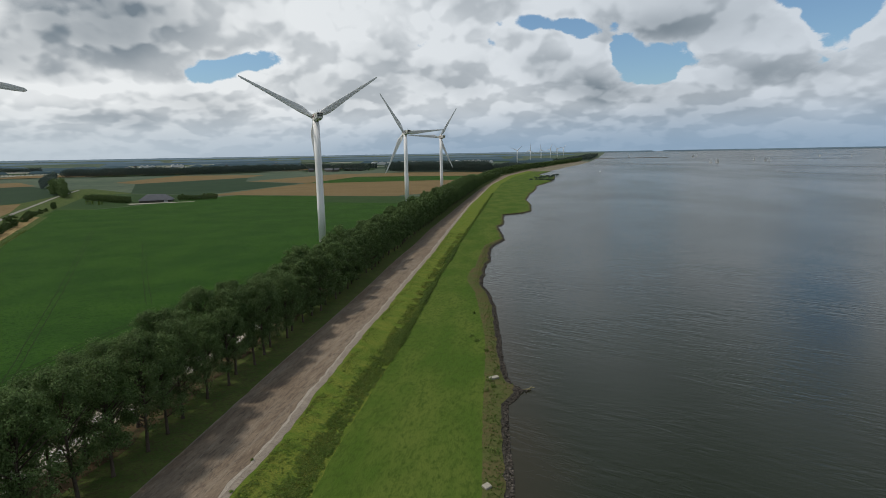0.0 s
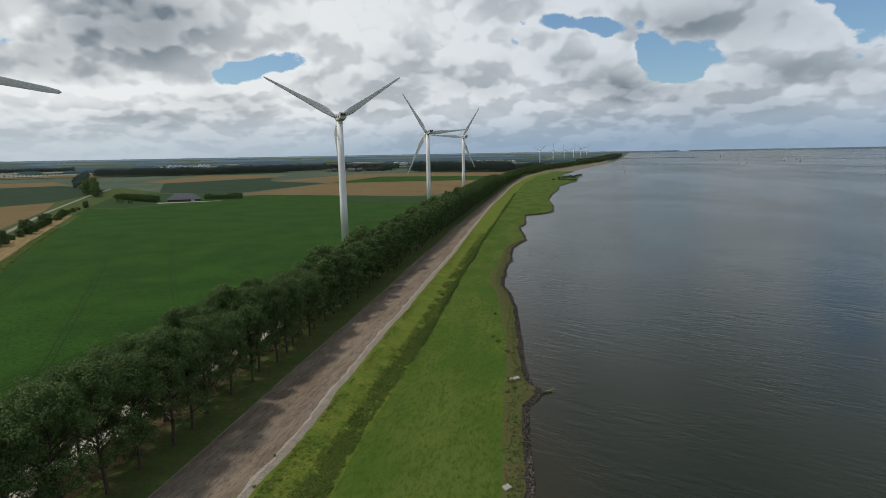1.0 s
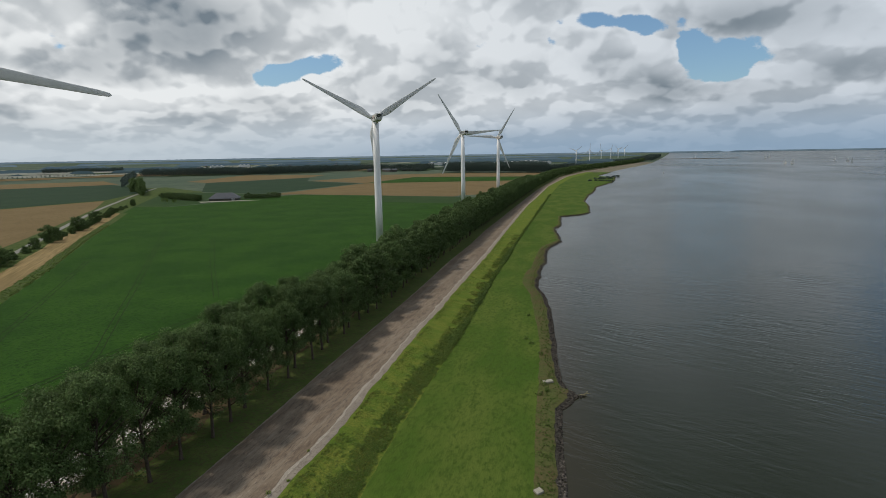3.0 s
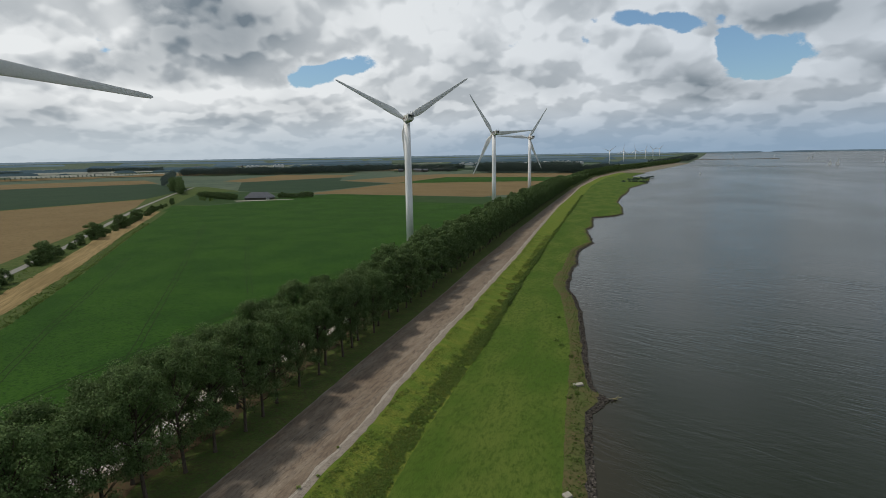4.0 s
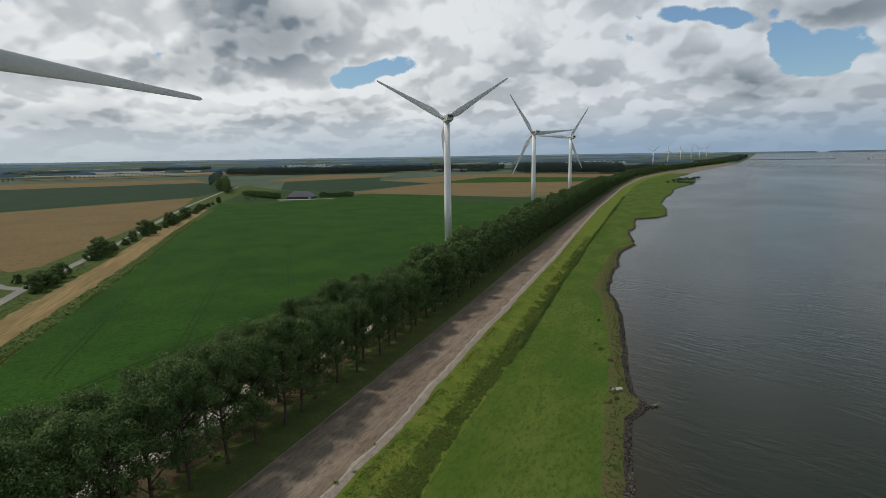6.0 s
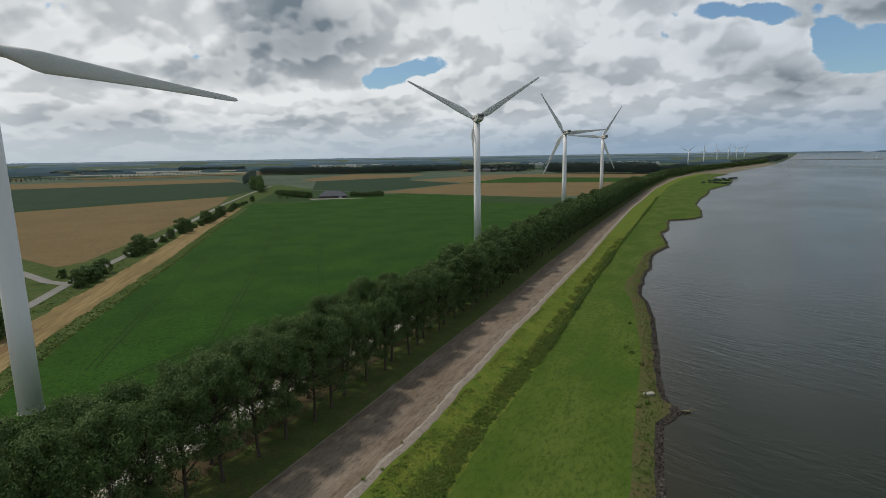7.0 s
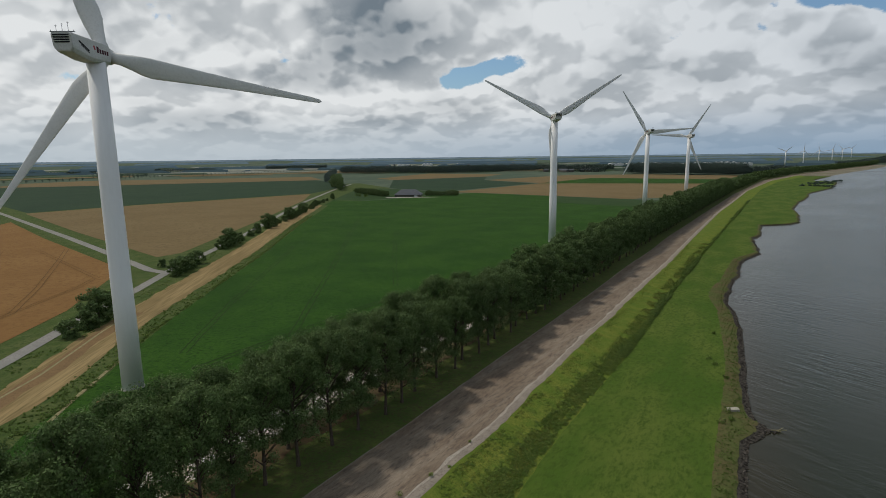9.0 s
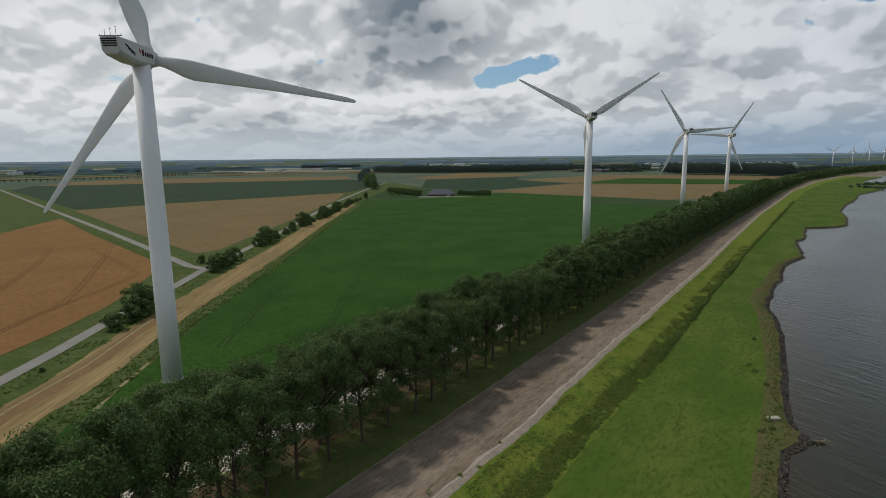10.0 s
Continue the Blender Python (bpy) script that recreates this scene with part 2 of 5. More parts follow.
M = {}
M["water"] = water_material("lake water", (0.0120, 0.0165, 0.0078), (0.027, 0.024, 0.013), 1.35, 0.22, 0.55)
# Pale colour stands in for bright sky mirrored in the ditch water.
M["ditch"] = surface("ditch with painted sky reflection", ((0.54, 0.52, 0.48), (0.24, 0.21, 0.13), (0.20, 0.17, 0.11)), 0.22, 6.0, 0.9, 0.4, 0.1)
M["litter"] = surface("brown leaf litter", ((0.095, 0.06, 0.035), (0.07, 0.052, 0.03), (0.05, 0.062, 0.025)), 0.35, 7.0, 0.95, 0.5, 0.1)
M["meadow"] = surface("mown meadow grass", ((0.052, 0.098, 0.014), (0.090, 0.124, 0.024), (0.042, 0.074, 0.012)), 0.09, 17.0, 0.95, 1.0, 0.3, stretch=(1, 0.45, 1), turn=8)
M["verge"] = surface("rough verge grass", ((0.100, 0.150, 0.023), (0.160, 0.180, 0.033), (0.062, 0.108, 0.018)), 0.4, 11.0, 0.95, 0.9, 0.3, stretch=(0.5, 1, 1), turn=25)
M["bank"] = surface("shaded bank grass", ((0.062, 0.098, 0.024), (0.09, 0.115, 0.032), (0.075, 0.066, 0.032)), 0.25, 7.0, 0.95, 0.6, 0.2)
M["fringe"] = surface("dry shore fringe", ((0.078, 0.096, 0.030), (0.105, 0.082, 0.042), (0.060, 0.066, 0.024)), 0.16, 9.0, 0.95, 0.7, 0.2)
M["mud"] = surface("wet shore mud", ((0.05, 0.045, 0.035), (0.07, 0.062, 0.048), (0.035, 0.033, 0.028)), 0.4, 8.0, 0.7, 0.5, 0.1)
M["asphalt"] = asphalt_material()
M["kerb"] = surface("concrete edge strip", ((0.25, 0.215, 0.18), (0.295, 0.255, 0.21), (0.17, 0.143, 0.117)), 0.4, 8.0, 0.9, 0.3, 0.03)
M["silt"] = surface("pale washed silt", ((0.40, 0.36, 0.31), (0.32, 0.29, 0.245), (0.20, 0.175, 0.145)), 1.6, 5.0, 0.95, 0.4, 0.03)
M["crop"] = surface("green beet crop", ((0.021, 0.060, 0.008), (0.032, 0.083, 0.010), (0.013, 0.039, 0.006)), 0.04, 34.0, 0.9, 0.7, 0.5)
M["crop_b"] = surface("dull green crop", ((0.027, 0.055, 0.018), (0.036, 0.066, 0.021), (0.022, 0.045, 0.015)), 0.03, 22.0, 0.9, 0.5, 0.3)
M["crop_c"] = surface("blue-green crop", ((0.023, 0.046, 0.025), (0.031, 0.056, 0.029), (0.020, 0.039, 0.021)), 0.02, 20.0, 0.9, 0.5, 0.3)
M["stubble"] = surface("ripe wheat", ((0.172, 0.127, 0.064), (0.152, 0.110, 0.054), (0.126, 0.092, 0.045)), 0.02, 24.0, 0.95, 0.4, 0.3)
M["ochre"] = surface("ripe barley", ((0.185, 0.102, 0.038), (0.21, 0.12, 0.046), (0.155, 0.083, 0.031)), 0.03, 20.0, 0.95, 0.4, 0.3)
# Distance haze is mixed into the next two field colours.
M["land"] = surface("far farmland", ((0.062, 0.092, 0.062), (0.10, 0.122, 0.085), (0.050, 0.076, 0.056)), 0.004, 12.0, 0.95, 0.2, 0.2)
M["pale_field"] = surface("pale haze-tinted field", ((0.22, 0.23, 0.20), (0.26, 0.26, 0.22), (0.17, 0.19, 0.16)), 0.01, 12.0, 0.95, 0.2, 0.2)
M["sand"] = surface("sandy farm track", ((0.29, 0.213, 0.105), (0.20, 0.145, 0.068), (0.14, 0.108, 0.05)), 0.42, 4.0, 0.95, 0.5, 0.1, stretch=(1, 0.045, 1), turn=-30)
M["beach"] = surface("pale sandy beach", ((0.22, 0.195, 0.15), (0.15, 0.135, 0.095), (0.09, 0.095, 0.055)), 0.02, 12.0, 0.95, 0.2, 0.1)
M["lane"] = surface("pale lane asphalt", ((0.215, 0.21, 0.195), (0.25, 0.24, 0.225), (0.175, 0.17, 0.16)), 0.15, 12.0, 0.9, 0.2, 0.02)
M["rough_grass"] = surface("rough roadside grass", ((0.055, 0.085, 0.022), (0.085, 0.105, 0.035), (0.035, 0.06, 0.018)), 0.18, 8.0, 0.95, 0.7, 0.25)
M["stone"] = surface("basalt shore stone", ((0.055, 0.048, 0.042), (0.085, 0.076, 0.066), (0.032, 0.029, 0.026)), 1.2, 5.0, 0.85, 0.5, 0.05, spread=0.6, island=0.6)
M["slab"] = surface("pale concrete slab", ((0.36, 0.34, 0.29), (0.30, 0.285, 0.24), (0.24, 0.225, 0.19)), 1.0, 5.0, 0.9, 0.3, 0.03)
M["tower"] = surface("white coated steel", ((0.84, 0.84, 0.845), (0.825, 0.825, 0.83), (0.81, 0.81, 0.81)), 0.15, 12.0, 0.6, 0.0, stretch=(1, 1, 0.15), spec=0.15)
M["blade"] = surface("grey-white blade laminate", ((0.74, 0.74, 0.73), (0.70, 0.705, 0.70), (0.66, 0.66, 0.65)), 0.25, 10.0, 0.6, 0.0, spec=0.15)
M["nacelle"] = surface("white nacelle cover", ((0.62, 0.62, 0.60), (0.58, 0.58, 0.56), (0.50, 0.50, 0.47)), 0.5, 6.0, 0.6, 0.0, spec=0.15)
M["vent"] = surface("black vent grille", ((0.02, 0.021, 0.023), (0.03, 0.03, 0.032), (0.015, 0.015, 0.016)), 2.0, 6.0, 0.6, 0.0)
M["red"] = surface("red logo paint", ((0.42, 0.05, 0.06), (0.40, 0.05, 0.06), (0.36, 0.05, 0.05)), 2.0, 6.0, 0.5, 0.0)
M["maroon"] = surface("dark maroon lettering paint", ((0.07, 0.015, 0.025), (0.08, 0.018, 0.03), (0.06, 0.015, 0.02)), 2.0, 6.0, 0.5, 0.0)
M["steel"] = surface("galvanised steel", ((0.30, 0.31, 0.32), (0.26, 0.27, 0.28), (0.22, 0.23, 0.24)), 3.0, 6.0, 0.5, 0.0, metal=0.6)
M["concrete"] = surface("foundation concrete", ((0.40, 0.385, 0.35), (0.36, 0.345, 0.31), (0.28, 0.27, 0.24)), 0.8, 6.0, 0.9, 0.3, 0.03)
M["bark"] = surface("grey-brown bark", ((0.075, 0.06, 0.045), (0.11, 0.09, 0.07), (0.045, 0.037, 0.03)), 2.5, 5.0, 0.95, 0.6, 0.03, stretch=(1, 1, 0.25))
M["leaf"] = leaf_material("poplar leaves", (0.068, 0.116, 0.036), (0.098, 0.152, 0.050), (0.125, 0.172, 0.070), 0.30, 0.40)
# Bluish haze of the distance is put into this leaf colour.
M["leaf_haze"] = leaf_material("distant leaves tinted with haze", (0.068, 0.098, 0.088), (0.088, 0.120, 0.102), (0.075, 0.106, 0.095), 0.3, 0.3)
M["weed"] = leaf_material("tall weeds", (0.078, 0.135, 0.028), (0.112, 0.172, 0.040), (0.140, 0.175, 0.048), 0.40, 0.40)
M["roof"] = surface("grey sheet roof", ((0.105, 0.112, 0.128), (0.09, 0.096, 0.11), (0.075, 0.08, 0.09)), 0.2, 8.0, 0.6, 0.1, 0.05)
M["wall_dark"] = surface("dark shed cladding", ((0.10, 0.095, 0.085), (0.13, 0.12, 0.105), (0.08, 0.075, 0.07)), 0.3, 8.0, 0.8, 0.1, 0.05)
M["white_wall"] = surface("white sheet cladding", ((0.62, 0.63, 0.63), (0.56, 0.57, 0.58), (0.5, 0.5, 0.51)), 0.05, 8.0, 0.6, 0.0)
M["sail"] = leaf_material("white sailcloth", (0.86, 0.86, 0.85), (0.84, 0.84, 0.83), (0.80, 0.80, 0.79), 0.5, 0.0)
M["hull"] = surface("white boat hull", ((0.65, 0.65, 0.64), (0.6, 0.6, 0.6), (0.5, 0.5, 0.5)), 0.5, 5.0, 0.4, 0.0)


# ---------------------------------------------------------------- building helpers
def mesh_of(name, verts, faces, material=None, smooth=False):
    me = bpy.data.meshes.new(name)
    me.from_pydata([tuple(v) for v in verts], [], faces)
    if material:
        me.materials.append(material)
    if smooth:
        me.polygons.foreach_set("use_smooth", [True] * len(me.polygons))
    me.update()
    return me


def part(name, bm, material, parent, label="", smooth=False):
    """Links a bmesh as one mesh object under a thing or a part."""
    me = bpy.data.meshes.new(name)
    bm.to_mesh(me)
    bm.free()
    me.materials.append(material)
    if smooth:
        me.polygons.foreach_set("use_smooth", [True] * len(me.polygons))
    ob = new(name, me)
    ob.parent = parent
    if label:
        tagged(ob, label)
    return ob


def piece(name, me, parent, m=None):
    ob = new(name, me)
    ob.parent = parent
    if m is not None:
        ob.matrix_basis = m
    return ob


def thing(name, label, category, m=None, group="", kind=""):
    ob = new(name)
    if m is not None:
        ob.matrix_basis = m
    return tagged(ob, label, category, group, kind)


def add_box(bm, size, at=(0, 0, 0), turn=(0, 0, 0), bevel=0.0):
    r = bmesh.ops.create_cube(bm, size=1.0, matrix=pose(*at, *turn) @ Matrix.Diagonal((*size, 1)))
    if bevel:
        edges = {e for v in r["verts"] for e in v.link_edges}
        bmesh.ops.bevel(bm, geom=list(edges), offset=bevel, segments=2, affect="EDGES", profile=0.5)


def add_tube(bm, rings, sides=16, caps=True):
    """A skin round rings of (centre, radius, radius across, axis a, axis b)."""
    made = []
    for c, ra, rb, a, b in rings:
        made.append([bm.verts.new(Vector(c) + Vector(a) * (ra * math.cos(k * math.tau / sides)) + Vector(b) * (rb * math.sin(k * math.tau / sides)))
                     for k in range(sides)])
    for lo, hi in zip(made, made[1:]):
        for k in range(sides):
            bm.faces.new((lo[k], lo[(k + 1) % sides], hi[(k + 1) % sides], hi[k]))
    if caps:
        bm.faces.new(made[0][::-1])
        bm.faces.new(made[-1])


def limb(bm, a, b, ra, rb, sides=6):
    a, b = Vector(a), Vector(b)
    d = (b - a).normalized()
    u = d.orthogonal().normalized()
    add_tube(bm, [(a, ra, ra, u, d.cross(u)), (b, rb, rb, u, d.cross(u))], sides)


def lift(x, y):
    """The far land and water, raised a little, so that they meet the horizon within five kilometres."""
    r = min(4800.0, math.hypot(x, y))
    return 38.0 * max(0.0, (r - 2200.0) / 2600.0) ** 2


def line(table):
    """x along y, from a list of (y, x)."""
    ys, xs = [p[0] for p in table], [p[1] for p in table]

    def at(y):
        if y < ys[0]:
            return xs[0] + (y - ys[0]) * 0.12
        if y > ys[-1]:
            return xs[-1] + (y - ys[-1]) * 0.33
        return float(np.interp(y, ys, xs))
    return at


def soft_line(table, reach=8.0):
    rough = line(table)

    def at(y):
        w = reach * (1.0 if y < 400 else y / 400.0)
        return (rough(y - w) + 2 * rough(y) + rough(y + w)) / 4
    return at


road_left = soft_line([(-60, -57), (20, -47.6), (50, -44.9), (64, -42.7), (76, -41.0), (91, -39.0), (112, -36.3), (130, -33.6), (151, -30.6), (180, -26.7),
                       (227, -21.0), (268, -14.7), (318, -8.8), (387, 1.7), (488, 16.5), (700, 49.0), (917, 88.0), (1060, 114.0), (1318, 190.0),
                       (1864, 395.0), (2400, 600.0)])
road_right = soft_line([(-60, -45), (20, -34.5), (58, -29.8), (68, -28.3), (80, -26.0), (97, -24.5), (110, -22.7), (131, -20.3), (148, -17.6), (181, -13.3),
                        (240, -5.0), (321, 4.7), (475, 24.3), (548, 36.0), (758, 67.0), (1050, 126.0), (1318, 206.0), (1864, 417.0), (2400, 622.0)], 5.0)
weed_line = soft_line([(-60, -31), (20, -24.5), (65, -19.4), (79, -18.2), (99, -15.2), (114, -12.9), (133, -10.2), (172, -6.0), (223, 0.8), (283, 8.8),
                       (421, 28.6), (593, 52.8), (800, 84.0), (1050, 136.0), (1318, 222.0), (1864, 430.0), (2400, 630.0)])
shore_line = line([(-60, -10), (40, 5.5), (66, 8.5), (72, 9.2), (78, 9.5), (87, 10.2), (94, 11.0), (97.5, 13.6), (101.5, 14.4), (103, 13.0), (107, 12.5),
                   (115, 12.5), (130, 13.5), (155, 14.7), (171, 14.8), (184, 13.5), (194, 13.4), (205, 15.1), (212, 15.6), (233, 19.9), (246, 20.8),
                   (254, 22.0), (267, 24.2), (290, 33.0), (312, 33.2), (337, 34.3), (355, 40.2), (370, 41.5), (404, 45.2), (418, 64.0), (430, 70.5),
                   (472, 76.6), (496, 79.5), (530, 81.5), (610, 97.6), (640, 106.8), (690, 118.3), (745, 128.0), (852, 169.0), (960, 196.0), (1048, 216.0),
                   (1100, 190.0), (1318, 262.0), (1600, 362.0), (1864, 462.0), (2400, 655.0)])


shore_rough = shore_line


def shore_line(y):
    """The water's edge, ragged by small bays and spits."""
    k = min(1.0, max(0.0, (y - 100) / 160.0)) * (1.0 + min(2.0, max(0.0, y - 400) / 250.0))
    return shore_rough(y) + k * (1.3 * noise.noise((y * 0.11, 2.0, 0.0)) + 0.8 * noise.noise((y * 0.33, 5.0, 0.0)))


inner_fringe = soft_line([(-60, -14), (40, 1.4), (65, 4.4), (77, 5.3), (88, 6.0), (110, 8.2), (128, 9.7), (159, 9.9), (188, 9.6), (207, 10.8), (243, 16.2),
                          (274, 20.9), (290, 29.0)], 5.0)


def fringe_line(y):
    u = min(1.0, max(0.0, (y - 262) / 26.0))
    return inner_fringe(min(y, 290)) * (1 - u) + (shore_line(y) - 2.4) * u


def stations(y0, y1, first=2.0, growth=0.012):
    """Distances along the dike, closer together near the camera."""
    ys, y = [], y0
    while y < y1:
        ys.append(y)
        y += max(first, abs(y) * growth)
    return ys + [y1]


def strip(name, edges, ys, material, parent=None, wobble=0.0):
    """A sheet between lines along the dike. edges: functions of y that give (x, z)."""
    verts, faces = [], []
    for y in ys:
        for e in edges:
            x, z = e(y)
            x += wobble * noise.noise((x * 0.5, y * 0.4, 3.0))
            verts.append((x, y, z + lift(x, y)))
    w = len(edges)
    for i in range(len(ys) - 1):
        for j in range(w - 1):
            a = i * w + j
            faces.append((a, a + 1, a + w + 1, a + w))
    ob = new(name, mesh_of(name, verts, faces, material, True))
    if parent:
        ob.parent = parent
    return ob


def between(f, g, t, z):
    return lambda y: (f(y) * (1 - t) + g(y) * t, z)


def off(f, d, z):
    return lambda y: (f(y) + d, z)


# ---------------------------------------------------------------- ground, water, dike
LAND = 1.0


def make_water():
    verts, faces, seg = [(0, 0, 0)], [], 96
    radii = [60, 120, 200, 320, 480, 700, 1000, 1400, 1800, 2200, 2500, 2800, 3100, 3400, 3700, 4000, 4250, 4500, 4700, 4850]
    for r in radii:
        for k in range(seg):
            a = k * math.tau / seg
            verts.append((r * math.cos(a), r * math.sin(a), lift(r, 0)))
    faces += [(0, 1 + k, 1 + (k + 1) % seg) for k in range(seg)]
    for i in range(len(radii) - 1):
        for k in range(seg):
            a, b = 1 + i * seg + k, 1 + i * seg + (k + 1) % seg
            faces.append((a, a + seg, b + seg, b))
    ob = new("water", mesh_of("water", verts, faces, M["water"], True))
    tagged(ob, "wide grey-green lake with small wind ripples", "water", kind="structure")


def make_land():
    ys = [-4700, -3600, -2500, -1500, -800, -300, -100] + stations(-60, 4700, 6.0, 0.03)
    backs = [27.0, 60, 140, 300, 600, 1000, 1500, 2000, 2500, 3000, 3500, 4000, 4400, 4800]
    verts, faces = [], []
    for y in ys:
        edge = min(road_left(y), 3000.0)
        for d in backs:
            x = edge - d if d < 100 else (edge - 27) * max(0.0, 1 - d / 4800) - d
            verts.append((x, y, LAND - 0.12 + lift(x, y)))
    w = len(backs)
    for i in range(len(ys) - 1):
        for j in range(w - 1):
            a = i * w + j
            faces.append((a, a + w, a + w + 1, a + 1))
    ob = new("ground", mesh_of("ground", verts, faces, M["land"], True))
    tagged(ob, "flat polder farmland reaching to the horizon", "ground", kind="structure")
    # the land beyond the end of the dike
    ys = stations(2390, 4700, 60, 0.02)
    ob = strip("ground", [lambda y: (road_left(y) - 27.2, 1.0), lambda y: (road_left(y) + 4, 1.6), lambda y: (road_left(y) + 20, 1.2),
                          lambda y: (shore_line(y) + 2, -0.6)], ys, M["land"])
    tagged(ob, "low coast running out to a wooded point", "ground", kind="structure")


def make_dike():
    ys = [-900, -500, -250, -120] + stations(-60, 2400, 1.6, 0.007)
    bank = strip("bank", [off(road_left, -27.2, 0.9), off(road_left, -25.8, 0.2), off(road_left, -19.4, 0.2), off(road_left, -17.4, 1.3),
                          off(road_left, -12, 1.8), off(road_left, -5, 1.9), off(road_left, 0.0, 1.97)], ys, M["bank"])
    tagged(bank, "shaded grassy bank under the row of trees", "ground", kind="structure")
    ditch = strip("ditch", [off(road_left, -26.5, 0.62), off(road_left, -18.6, 0.62)], ys, M["ditch"])
    litter = strip("bank", [off(road_left, -17.2, 1.40), off(road_left, -12, 1.84), off(road_left, -10.2, 1.87)], [y for y in ys if y < 700], M["litter"], wobble=1.6)
    tagged(litter, "brown leaf litter under the trees", "ground", kind="structure")
    tagged(ditch, "ditch behind the trees, painted pale for reflected sky", "ditch", kind="structure")
    road = strip("road", [off(road_left, 0.0, 1.97), off(road_left, 0.05, 2.03), between(road_left, road_right, 0.35, 2.05),
                          between(road_left, road_right, 0.7, 2.03), off(road_right, -1.9, 2.0)], ys, M["asphalt"])
    tagged(road, "broad worn grey-brown asphalt dike road with tree shadows", "road", kind="structure")

    def silt_width(y):
        return 0.08 + 0.8 * max(0.0, noise.noise((y * 0.3, 0.0, 7.0)) + 0.15) + 0.7 * max(0.0, noise.noise((y * 0.11, 3.0, 7.0)))
    silt = strip("trim", [lambda y: (road_right(y) - 1.9 - silt_width(y), 2.035), lambda y: (road_right(y) - 1.72, 2.035)], ys, M["silt"], wobble=0.45)
    tagged(silt, "pale line of washed silt and joint filler along the road", "road marking", kind="structure")
    kerb = strip("kerb", [off(road_right, -1.9, 1.99), off(road_right, -0.06, 2.0), off(road_right, 0.0, 1.92), off(road_right, 0.05, 1.6)], ys, M["kerb"])
    tagged(kerb, "smooth pale concrete strip along the road edge", "kerb", kind="structure")
    edge = strip("trim", [lambda y: (road_left(y) - 0.10 - 0.12 * noise.noise((y * 0.2, 1.0, 0.0)), 2.0), lambda y: (road_left(y) + 0.22 + 0.15 * noise.noise((y * 0.3, 4.0, 0.0)), 2.045)], ys, M["kerb"], wobble=0.1)
    tagged(edge, "thin pale worn edge of the road beside the grass", "road edge", kind="structure")
    beach = strip("beach", [off(road_right, 0.0, 1.9), between(road_right, shore_line, 0.5, 1.2), off(shore_line, 1.0, -0.4)], stations(1290, 2400, 12, 0.011), M["beach"])
    tagged(beach, "pale sandy beach along the far dike", "beach", kind="structure")
    ys = [y for y in ys if y < 1310]
    verge = strip("verge", [lambda y: (road_right(y) - 0.35 - 0.55 * noise.noise((y * 0.14, 0.0, 11.0)) - 0.3 * noise.noise((y * 0.5, 0.0, 12.0)), 2.03), off(road_right, 0.9, 2.02), between(road_right, weed_line, 0.5, 1.75), off(weed_line, -2.6, 1.35),
                            off(weed_line, 0.0, 1.02), off(weed_line, 0.5, 1.0), off(weed_line, 1.2, 0.8)], ys, M["verge"], wobble=0.18)
    tagged(verge, "sloping verge of rough yellow-green grass", "grass", kind="structure")
    meadow = strip("meadow", [off(weed_line, 0.0, 0.9), off(weed_line, 0.7, 0.985), between(weed_line, fringe_line, 0.35, 1.0), between(weed_line, fringe_line, 0.7, 0.95),
                              off(fringe_line, -0.6, 0.87), off(fringe_line, 0.9, 0.78)], ys, M["meadow"], wobble=0.5)
    tagged(meadow, "long strip of bright green mown meadow", "grass", kind="structure")
    fringe = strip("fringe", [off(fringe_line, -0.5, 0.8), off(fringe_line, 0.3, 0.84), between(fringe_line, shore_line, 0.55, 0.72), off(shore_line, -0.9, 0.48)], ys, M["fringe"], wobble=0.6)
    tagged(fringe, "dry brownish grass fringe above the shore stones", "grass", kind="structure")
    mud = strip("shore", [off(shore_line, -1.15, 0.47), off(shore_line, -0.3, 0.12), off(shore_line, 1.5, -0.5)], ys, M["mud"], wobble=0.4)
    tagged(mud, "dark wet edge of the shore", "shore", kind="structure")


def field(label, outline, material, z=LAND, name="field"):
    ob = new(name, mesh_of(name, [(x, y, z + lift(x, y)) for x, y in outline], [tuple(range(len(outline)))], material))
    return tagged(ob, label, "field", kind="structure")


def ribbon(label, centre, width, material, z, name, category, ragged=0.0):
    """A flat way along a centre line of (x, y), with one width."""
    verts, faces = [], []
    pts = [Vector((x, y, 0)) for x, y in centre]
    if width > 4.5:
        fine = []
        for p, q in zip(pts, pts[1:]):
            steps = max(1, min(40, int((q - p).length / 3.0)))
            fine += [p.lerp(q, j / steps) for j in range(steps)]
        pts = fine + pts[-1:]
    for i, p in enumerate(pts):
        d = (pts[min(i + 1, len(pts) - 1)] - pts[max(i - 1, 0)]).normalized()
        s = Vector((d.y, -d.x, 0))
        rag = [ragged * (noise.noise((p.x * 0.12, p.y * 0.12, k)) + 0.7 * noise.noise((p.x * 0.45, p.y * 0.45, k))) for k in (1.0, 9.0)]
        for q in (p - s * (width / 2 + rag[0]), p + s * (width / 2 + rag[1])):
            verts.append((q.x, q.y, z + lift(q.x, q.y)))
    faces = [(2 * i, 2 * i + 1, 2 * i + 3, 2 * i + 2) for i in range(len(pts) - 1)]
    ob = new(name, mesh_of(name, verts, faces, material))
    return tagged(ob, label, category, kind="structure")


LANE = [(-96, -30), (-118, 22), (-133, 51), (-142, 66.4), (-157.5, 90.4), (-178, 125), (-197, 155), (-224.5, 206), (-252.5, 257), (-300, 336), (-380, 474),
        (-482, 668), (-560, 830)]
